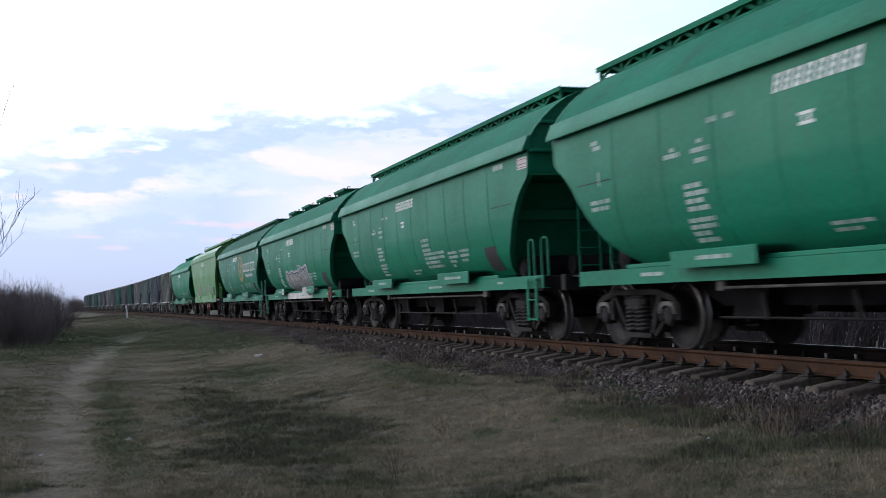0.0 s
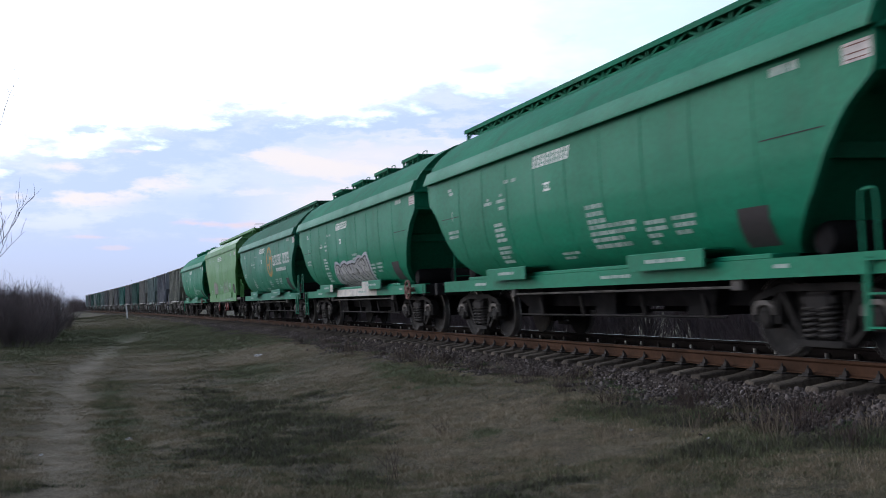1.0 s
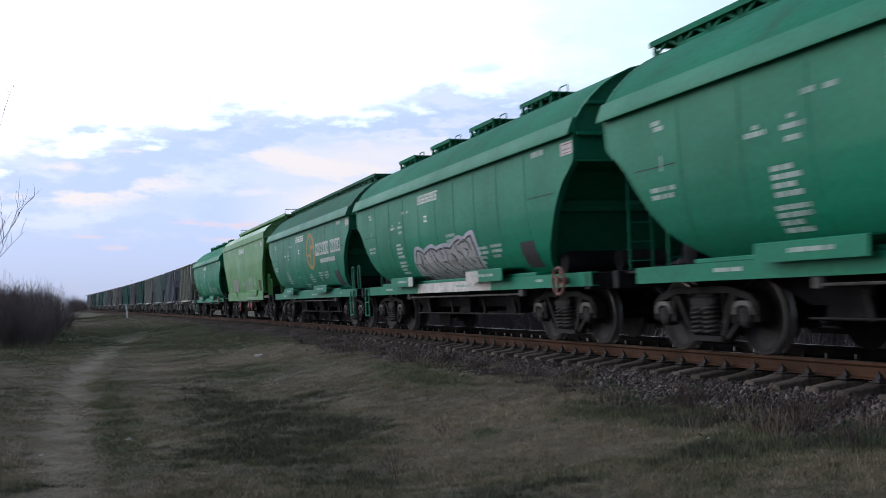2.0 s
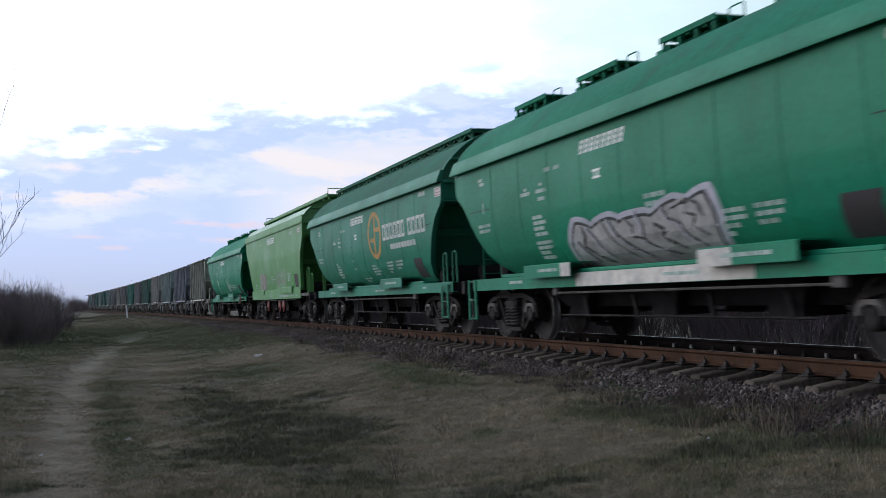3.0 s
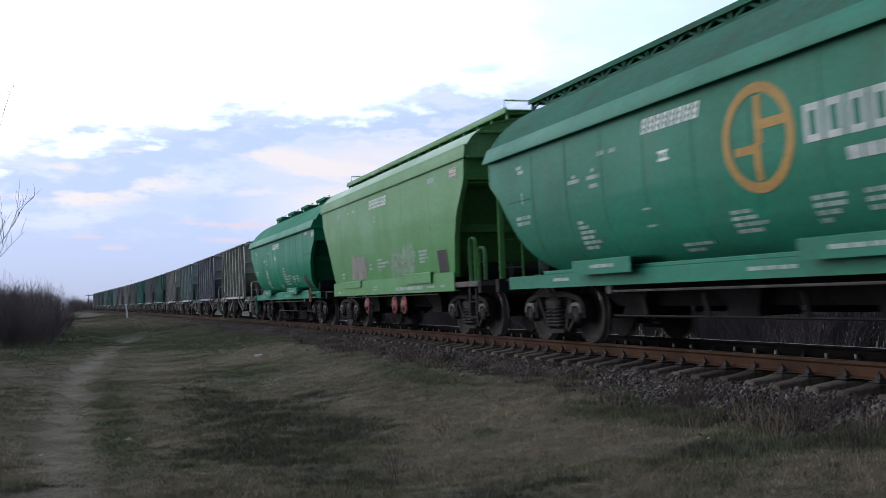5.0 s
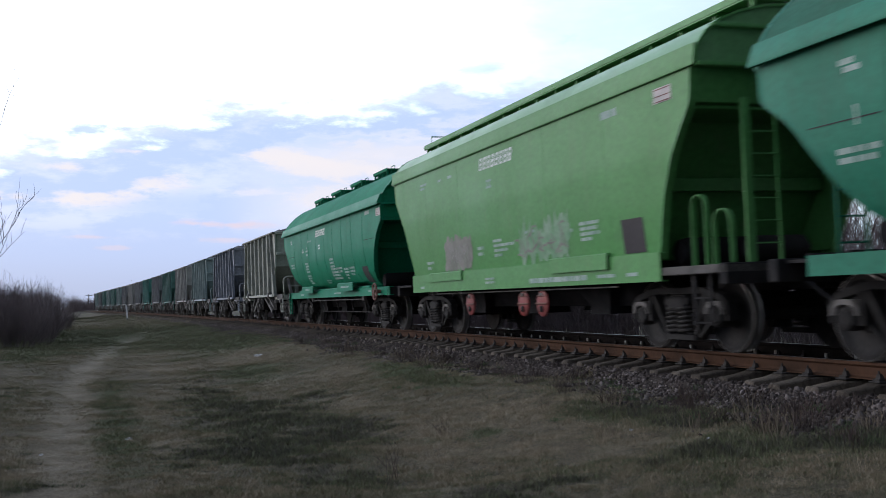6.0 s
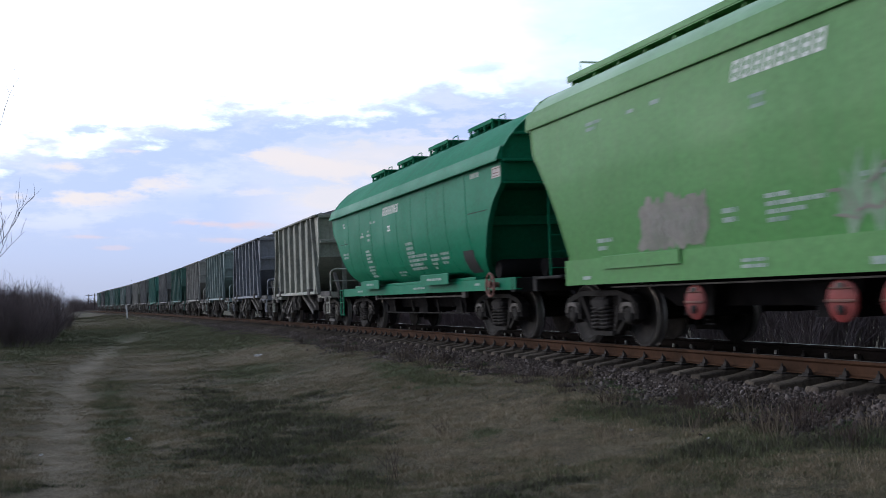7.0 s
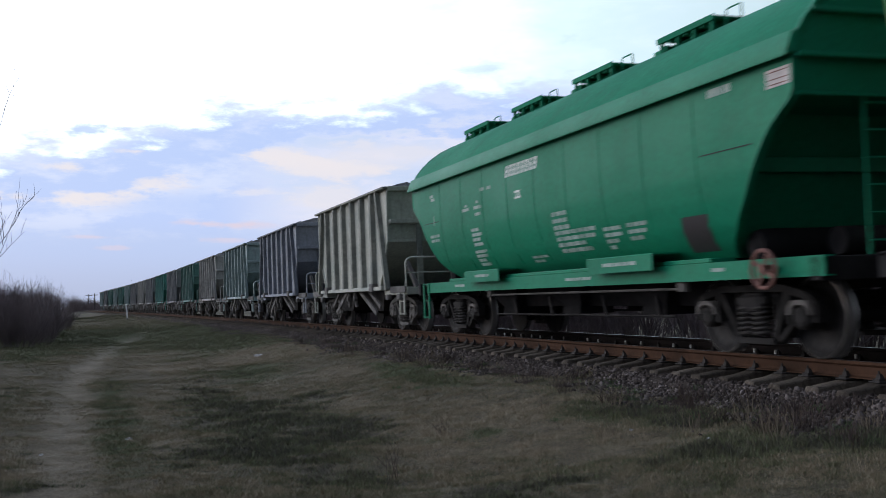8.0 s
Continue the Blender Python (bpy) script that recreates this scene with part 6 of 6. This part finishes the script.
def build_grass():
    rnd = np.random.RandomState(11)
    n = 560000
    r = 6.2 + 170 * rnd.uniform(0, 1, n) ** 3.1
    ang = rnd.uniform(-0.12, 0.78, n)
    x, y = r * np.sin(ang), r * np.cos(ang)
    l = lateral(x, y)
    worn, dark, fresh, dry = wear(x, y), darkness(x, y), greenness(x, y), dryness(x, y)
    fringe = 6.15 + 0.55 * waves(x, y, 0.9, 41) + 0.35 * waves(x, y, 0.3, 42)
    ok = (l < fringe + 1.3 * rnd.uniform(0, 1, n) ** 2.5) & (rnd.uniform(0, 1, n) > worn * 0.92)
    near = np.clip(1.6 - r / 20, 0, 1)
    lush = np.clip(0.42 + 0.35 * waves(x, y, 0.9, 43) + 0.42 * waves(x, y, 0.22, 44) + 0.40 * near * waves(x, y, 0.085, 46) + 0.25 * dark + 0.25 * fresh - 0.12 * dry, 0, 1.5)
    ok &= rnd.uniform(0, 1, n) < 0.34 + 0.66 * lush
    x, y, r, lush, dark, fresh, dry, worn = [v[ok] for v in (x, y, r, lush, dark, fresh, dry, worn)]
    n = len(x)
    blades = 6
    k = n * blades

    def each(v):
        return np.repeat(v, blades)

    spread = each(0.016 + 0.0018 * r)
    cx = each(x) + rnd.normal(0, 1, k) * spread
    cy = each(y) + rnd.normal(0, 1, k) * spread
    rr = each(r)
    tall = (0.012 + 0.026 * each(lush) + 0.022 * each(dark) * rnd.uniform(0, 1, k)) * rnd.uniform(0.5, 1.4, k) * (1 + 0.005 * rr) * (1 - 0.6 * each(worn))
    width = (0.0008 + 0.00023 * rr) * rnd.uniform(0.7, 1.6, k)
    a = rnd.uniform(0, 6.2832, k)
    lean = rnd.uniform(0.2, 1.6, k) * tall
    b = rnd.uniform(0, 6.2832, k)
    z = surface(cx, cy) - 0.005
    p0 = np.stack([cx - np.cos(a) * width, cy - np.sin(a) * width, z], -1)
    p1 = np.stack([cx + np.cos(a) * width, cy + np.sin(a) * width, z], -1)
    p2 = np.stack([cx + np.cos(b) * lean, cy + np.sin(b) * lean, z + tall], -1)
    co = np.stack([p0, p1, p2], 1).reshape(-1, 3)
    base = 0.66 + 0.36 * dry - 0.38 * fresh + 0.22 * waves(x, y, 0.13, 45) + rnd.normal(0.02, 0.16, n)
    base = base * (1 - 0.90 * dark) + 0.26 * dark * (rnd.uniform(0, 1, n) < 0.22) + 0.45 * dark * (rnd.uniform(0, 1, n) < 0.07)
    tint = np.clip(each(base) + rnd.normal(0.0, 0.12, k), 0, 1)
    joined("grass", co, np.arange(k * 3).reshape(-1, 3), grass_material(), "short green and straw-coloured spring grass tufts", "grass", np.repeat(tint, 3))


build_grass()


def twig_bush(rnd, height, spread, stems, forks, thick, fan=0.55):
    """Bare shrub: arching stems with side twigs."""
    sh = Shape()

    def stem(start, way, length, r, depth):
        pts, p, d = [start], Vector(start), Vector(way).normalized()
        steps = 5 if depth == 0 else 3
        for i in range(steps):
            d = (d + Vector((rnd.uniform(-0.2, 0.2), rnd.uniform(-0.2, 0.2), rnd.uniform(-0.08, 0.14)))).normalized()
            p = p + d * length / steps
            pts.append(p.copy())
            if depth < 2:
                for _ in range(forks if depth == 0 else 2):
                    side = (d + Vector((rnd.uniform(-0.8, 0.8), rnd.uniform(-0.8, 0.8), rnd.uniform(-0.1, 0.6)))).normalized()
                    stem(tuple(p), side, length * rnd.uniform(0.25, 0.45), r * 0.6, depth + 1)
        n = len(pts)
        sh.rod(pts, [r * (1 - 0.8 * i / (n - 1)) for i in range(n)], 3)

    for _ in range(stems):
        a = rnd.uniform(0, 6.283)
        q = rnd.uniform(0, 0.5) * spread
        lean = rnd.uniform(0.05, fan)
        stem((q * math.cos(a), q * math.sin(a), -0.1), (math.cos(a) * lean, math.sin(a) * lean, 1), height * rnd.uniform(0.6, 1.0), thick, 0)
    return sh.mesh("crown", BARK, 0)


def build_bushes():
    rnd = random.Random(5)
    kinds = [twig_bush(rnd, 2.6, 2.0, 26, 3, 0.013, 0.75) for _ in range(4)]
    spots = []
    for i in range(64):
        y = rnd.uniform(44, 78)
        x = -2.45 - rnd.uniform(0, 1) ** 1.5 * 9 + 0.015 * (y - 44)
        spots.append((x, y, rnd.uniform(0.70, 1.0) * min(1.0, 0.72 + 0.18 * (-2.1 - x))))
    for i, (x, y, s) in enumerate(spots):
        t = thing("bare_shrub", "leafless brown thicket shrub with many thin twigs", "shrub", "thicket beside the path",
                  m=pose(x, y, float(ground_height(x, y)), 0, 0, rnd.uniform(0, 360)) @ Matrix.Scale(s, 4))
        part("crown", kinds[i % 4], None, t)
    # brush on the far side of the line
    low = [twig_bush(rnd, 2.7, 1.6, 26, 2, 0.013) for _ in range(3)]
    for i in range(150):
        y = 3 + 85 * (i + rnd.random()) / 150
        l = rnd.uniform(14.5, 19.5)
        x = l + float(offset(y))
        t = thing("bare_shrub", "low leafless grey-brown brush behind the railway line", "shrub", "brush behind the track",
                  m=pose(x, y, float(ground_height(x, y)), 0, 0, rnd.uniform(0, 360)) @ Matrix.Scale(rnd.uniform(0.9, 1.6), 4))
        part("crown", low[i % 3], None, t)


build_bushes()


def build_far_trees():
    rnd = random.Random(9)
    kinds = [twig_bush(rnd, 4.2, 1.6, 12, 3, 0.04, 0.7) for _ in range(3)]
    spots = [(rnd.uniform(-7, 7), rnd.uniform(290, 400), rnd.uniform(0.5, 1.0)) for _ in range(46)]
    spots += [(rnd.uniform(-40, -6), rnd.uniform(240, 420), rnd.uniform(0.7, 1.3)) for _ in range(40)]
    spots += [(11.0, 262, 1.55), (8.9, 268, 1.0), (12.6, 270, 0.9), (7.0, 275, 0.9)]
    for i, (x, y, s) in enumerate(spots):
        t = thing("bare_tree", "distant leafless tree in evening haze", "tree", "far trees", m=pose(x, y, 0, 0, 0, rnd.uniform(0, 360)) @ Matrix.Scale(s, 4))
        part("crown", kinds[i % 3], None, t)
    for x, y, h in ((0.2, 300.0, 5.6), (3.4, 292.0, 6.2), (-1.5, 330.0, 5.8)):
        t = thing("utility_pole", "distant wooden utility pole with a crossarm", "pole", "far poles", m=pose(x, y, 0))
        part("shaft", Shape().rod([(0, 0, -0.5), (0, 0, h)], [0.16, 0.11], 8), BARK_DARK, t)
        part("crossarm", Shape().box(-0.9, 0.9, -0.06, 0.06, h - 0.55, h - 0.40, 0.01), BARK_DARK, t)


build_far_trees()


def build_post():
    x, y = 3.4, 115.5
    z = float(ground_height(x, y))
    t = thing("marker_post", "white painted trackside marker post leaning slightly", "post", m=pose(x, y, z, 0, -5, 0))
    part("shaft", Shape().box(-0.08, 0.08, -0.08, 0.08, -0.3, 1.55, 0.015), material("chalky_white_paint", (0.80, 0.80, 0.80), rough=0.8, grain=14, dirt_amount=0.3), t)
    part("foot", Shape().box(-0.085, 0.085, -0.085, 0.085, 0.0, 0.14, 0.01), CLIP, t)


build_post()


def build_weeds():
    """Dead stalks on the ballast shoulder and in the meadow."""
    rnd = random.Random(21)

    def clump(stems, height, spread, mat, r=0.004):
        sh = Shape()
        for _ in range(stems):
            a = rnd.uniform(0, 6.283)
            q = spread * rnd.random()
            p = Vector((q * math.cos(a) * 0.5, q * math.sin(a) * 0.5, -0.03))
            d = Vector((math.cos(a) * rnd.uniform(0.1, 0.7), math.sin(a) * rnd.uniform(0.1, 0.7), 1)).normalized()
            pts = [p.copy()]
            length = height * rnd.uniform(0.5, 1.1)
            for i in range(4):
                d = (d + Vector((rnd.uniform(-0.25, 0.25), rnd.uniform(-0.25, 0.25), rnd.uniform(-0.1, 0.1)))).normalized()
                p = p + d * length / 4
                pts.append(p.copy())
                if i > 0:
                    side = (d + Vector((rnd.uniform(-0.9, 0.9), rnd.uniform(-0.9, 0.9), rnd.uniform(0, 0.5)))).normalized()
                    sh.rod([p, p + side * length * 0.22], [r * 0.8, r * 0.4], 3)
            sh.rod(pts, [r, r, r * 0.9, r * 0.8, r * 0.5], 3)
        return sh.mesh("stalks", mat, 0)

    brown = [clump(30, 0.22, 0.36, WEED, 0.0032) for _ in range(3)]
    tan = material("straw_stalk", (0.17, 0.13, 0.09), (0.10, 0.08, 0.06), rough=0.9, grain=10, dirt_amount=0, bump=0)
    pale = [clump(16, 0.26, 0.25, tan, 0.003) for _ in range(2)]
    tall = [clump(5, 0.34, 0.10, WEED, 0.003) for _ in range(2)]
    green_m = material("fresh_tuft", (0.070, 0.112, 0.042), (0.055, 0.082, 0.034), rough=0.8, grain=10, dirt_amount=0, bump=0)
    fresh = [clump(46, 0.085, 0.24, green_m, 0.003) for _ in range(2)]
    spots = [(brown, "reddish-brown dead weed clump on the ballast shoulder", [(6.25, 16.8), (5.8, 9.7), (6.0, 7.9), (6.9, 11.2), (6.35, 17.4), (6.6, 10.4), (6.15, 9.9), (6.4, 8.3), (6.2, 21.0), (6.3, 26.0), (6.1, 13.0), (6.5, 14.2), (6.7, 8.9), (6.05, 18.0), (6.2, 33.0)]),
             (pale, "straw-coloured dead stalks in the meadow", [(5.5, 8.8), (5.7, 10.8), (5.9, 12.0), (4.9, 9.4), (3.75, 11.0), (6.3, 13.5), (4.5, 14.0), (6.1, 19.5), (5.6, 7.6), (5.2, 11.6)]),
             (tall, "thin tall dead weed stalks standing in the grass", [(2.52, 9.0), (3.73, 11.1), (2.60, 9.05)]),
             (fresh, "fresh green grass tuft", [(5.9, 9.2), (6.4, 10.6), (6.1, 8.6), (4.8, 15.5), (4.6, 15.9), (6.6, 12.6), (5.95, 10.3), (4.95, 10.7), (6.3, 7.6), (6.45, 11.6), (6.2, 14.9), (5.0, 16.3)])]
    extra = random.Random(41)
    for kinds, label, places in spots:
        count = 52 if kinds is brown else 44 if kinds is fresh else 22 if kinds is pale else 0
        for _ in range(count):
            y = 6.8 + 30 * extra.random() ** 1.5
            places.append((SIDE + float(offset(y)) - extra.uniform(1.55, 2.85), y))
        for i, (x, y) in enumerate(places):
            top = float(surface(x, y))
            t = thing("weed_clump" if kinds is not fresh else "grass_tuft", label, "weed" if kinds is not fresh else "grass", "weeds along the track",
                      m=pose(x, y, top, 0, 0, rnd.uniform(0, 360)) @ Matrix.Scale(rnd.uniform(0.6, 1.15), 4))
            part("foliage", kinds[i % len(kinds)], None, t)


build_weeds()


def build_litter():
    paper = material("dirty_white_litter", (0.60, 0.60, 0.62), (0.42, 0.42, 0.43), rough=0.7, grain=20, patch=6, dirt_amount=0.2, bump=0.3)
    rnd = random.Random(3)
    for x, y, w, h, label in ((4.31, 28.8, 0.24, 0.06, "crumpled white plastic scrap lying in dry grass"), (0.41, 13.3, 0.085, 0.025, "small pale scrap lying beside the footpath"),
                              (-0.55, 12.3, 0.04, 0.02, "tiny pale scrap on the footpath"), (5.15, 9.35, 0.05, 0.02, "tiny pale scrap lying in the grass"), (5.3, 8.2, 0.05, 0.02, "tiny pale scrap lying in the grass")):
        sh = Shape()
        grid = [[(w * (i / 5 - 0.5) * (1 + rnd.uniform(-0.2, 0.2)), 0.6 * w * (j / 4 - 0.5) + rnd.uniform(-0.1, 0.1) * w, h * rnd.uniform(0.2, 1.0)) for i in range(6)] for j in range(5)]
        sh.sheet(grid)
        sh.sheet([[(a, b, 0.0) for a, b, c in row] for row in grid])
        tagged(new("litter_scrap", sh.mesh("litter_scrap", paper, 60)), label, "litter").matrix_basis = pose(x, y, float(ground_height(x, y)) + 0.012, 0, 0, rnd.uniform(0, 60))


build_litter()


def build_sapling():
    """Leafless sapling whose twigs reach in beside the thicket."""
    rnd = random.Random(14)
    sh = Shape()

    def limb(p, d, length, r, depth):
        pts = [Vector(p)]
        d = Vector(d).normalized()
        for i in range(5):
            d = (d + Vector((rnd.uniform(-0.16, 0.16), rnd.uniform(-0.16, 0.16), rnd.uniform(-0.02, 0.12)))).normalized()
            pts.append(pts[-1] + d * length / 5)
            if depth < 3 and i > 0:
                side = (d * 0.7 + Vector((rnd.uniform(-0.6, 0.6), rnd.uniform(-0.6, 0.6), rnd.uniform(0.2, 0.7)))).normalized()
                limb(pts[-1], side, length * rnd.uniform(0.35, 0.55), r * 0.6, depth + 1)
        sh.rod(pts, [r * (1 - 0.14 * i) for i in range(6)], 5)

    limb((0, 0, -0.1), (0.10, 0, 1), 4.3, 0.022, 0)
    x, y = -2.66, 27.0
    t = thing("bare_sapling", "slender leafless sapling beside the thicket", "tree", m=pose(x, y, float(ground_height(x, y)), 0, 0, 0))
    part("crown", sh, BARK_DARK, t)


build_sapling()


# ---- sleepers and fastenings ----
def build_sleepers():
    bed = bpy.data.objects["ballast_bed"]
    wood = []
    for v in range(3):
        rnd = random.Random(30 + v)
        sh = Shape()
        rings = []
        # half length, top half width, height of the top: the shoulders outside the rails slope down to the ends
        for x, w, t in ((-1.36, 0.098, -0.262), (-1.345, 0.104, -0.250), (-1.28, 0.106, -0.242), (-1.20, 0.104, -0.238), (-1.10, 0.108, -0.226), (-0.96, 0.110, -0.205), (-0.64, 0.110, -0.200), (0.0, 0.095, -0.235), (0.64, 0.110, -0.200), (0.96, 0.110, -0.205), (1.10, 0.108, -0.258), (1.33, 0.105, -0.318), (1.36, 0.095, -0.335)):
            w, t = w + rnd.uniform(-0.010, 0.008), t + rnd.uniform(-0.010, 0.004)
            rings.append([(x, -w - 0.035, -0.47), (x, w + 0.035, -0.47), (x, w + 0.004, t - 0.015), (x, w - 0.012, t), (x, -w + 0.012, t), (x, -w - 0.004, t - 0.015)])
        sh.loft(rings)
        wood.append(sh.mesh("sleeper", SLEEPER))
    clip = Shape()
    clip.box(-0.17, 0.17, -0.085, 0.085, -0.197, -0.180, 0.006)
    for k in (-1, 1):
        clip.beam((k * 0.105, -0.05, -0.18), (k * 0.105, 0.05, -0.18), 0.07, 0.05, (1, 0, 0))
        clip.loft([[(k * 0.09 - 0.03, -0.045, -0.17), (k * 0.09 + 0.03, -0.045, -0.17), (k * 0.09 + 0.03, 0.045, -0.17), (k * 0.09 - 0.03, 0.045, -0.17)],
                   [(k * 0.09 - 0.015, -0.02, -0.105), (k * 0.09 + 0.015, -0.02, -0.105), (k * 0.09 + 0.015, 0.02, -0.105), (k * 0.09 - 0.015, 0.02, -0.105)]])
        clip.rod([(k * 0.10, 0, -0.13), (k * 0.10, 0, -0.075)], 0.013, 6)
    clip = clip.mesh("fastening", CLIP)
    # white boxes for clip bolts, their glint of sky put into the colour
    bolt_mark = Shape().box(-0.012, 0.012, -0.017, 0.017, -0.145, -0.085, 0.003).mesh("paint_dab", WHITE_BOLT)
    rnd = random.Random(77)
    rest = Shape()
    s = TRACK_FROM + 1
    while s < TRACK_TO - 2:
        s += 0.5435
        m = track_pose(s + rnd.uniform(-0.035, 0.035), 2.0) @ pose(0, 0, 0, 0, 0, rnd.uniform(-1.2, 1.2)) @ pose(rnd.uniform(-0.05, 0.05), 0, rnd.uniform(-0.004, 0.002))
        if 4.0 < s < 120:
            o = part("sleeper", wood[rnd.randrange(3)], None, bed, m=m)
            if s < 60:
                part("fastening", clip, None, o, m=pose(-0.797, 0, 0))
                f = part("fastening", clip, None, o, m=pose(0.797, 0, 0))
                if rnd.random() < 0.75 and s < 45:
                    part("paint_dab", bolt_mark, None, o, m=pose(0.650, 0.0, 0.0))
        else:
            rest.add([m @ Vector(v) for v in ((-1.35, -0.12, -0.37), (1.35, -0.12, -0.37), (1.35, 0.12, -0.37), (-1.35, 0.12, -0.37), (-1.35, -0.12, -0.2), (1.35, -0.12, -0.2), (1.35, 0.12, -0.2), (-1.35, 0.12, -0.2))],
                     [(0, 3, 2, 1), (4, 5, 6, 7), (0, 1, 5, 4), (1, 2, 6, 5), (2, 3, 7, 6), (3, 0, 4, 7)])
    ob = part("sleepers", rest, SLEEPER, bed, smooth=0)
    tagged(ob, kind="stuff")


build_sleepers()
motions()
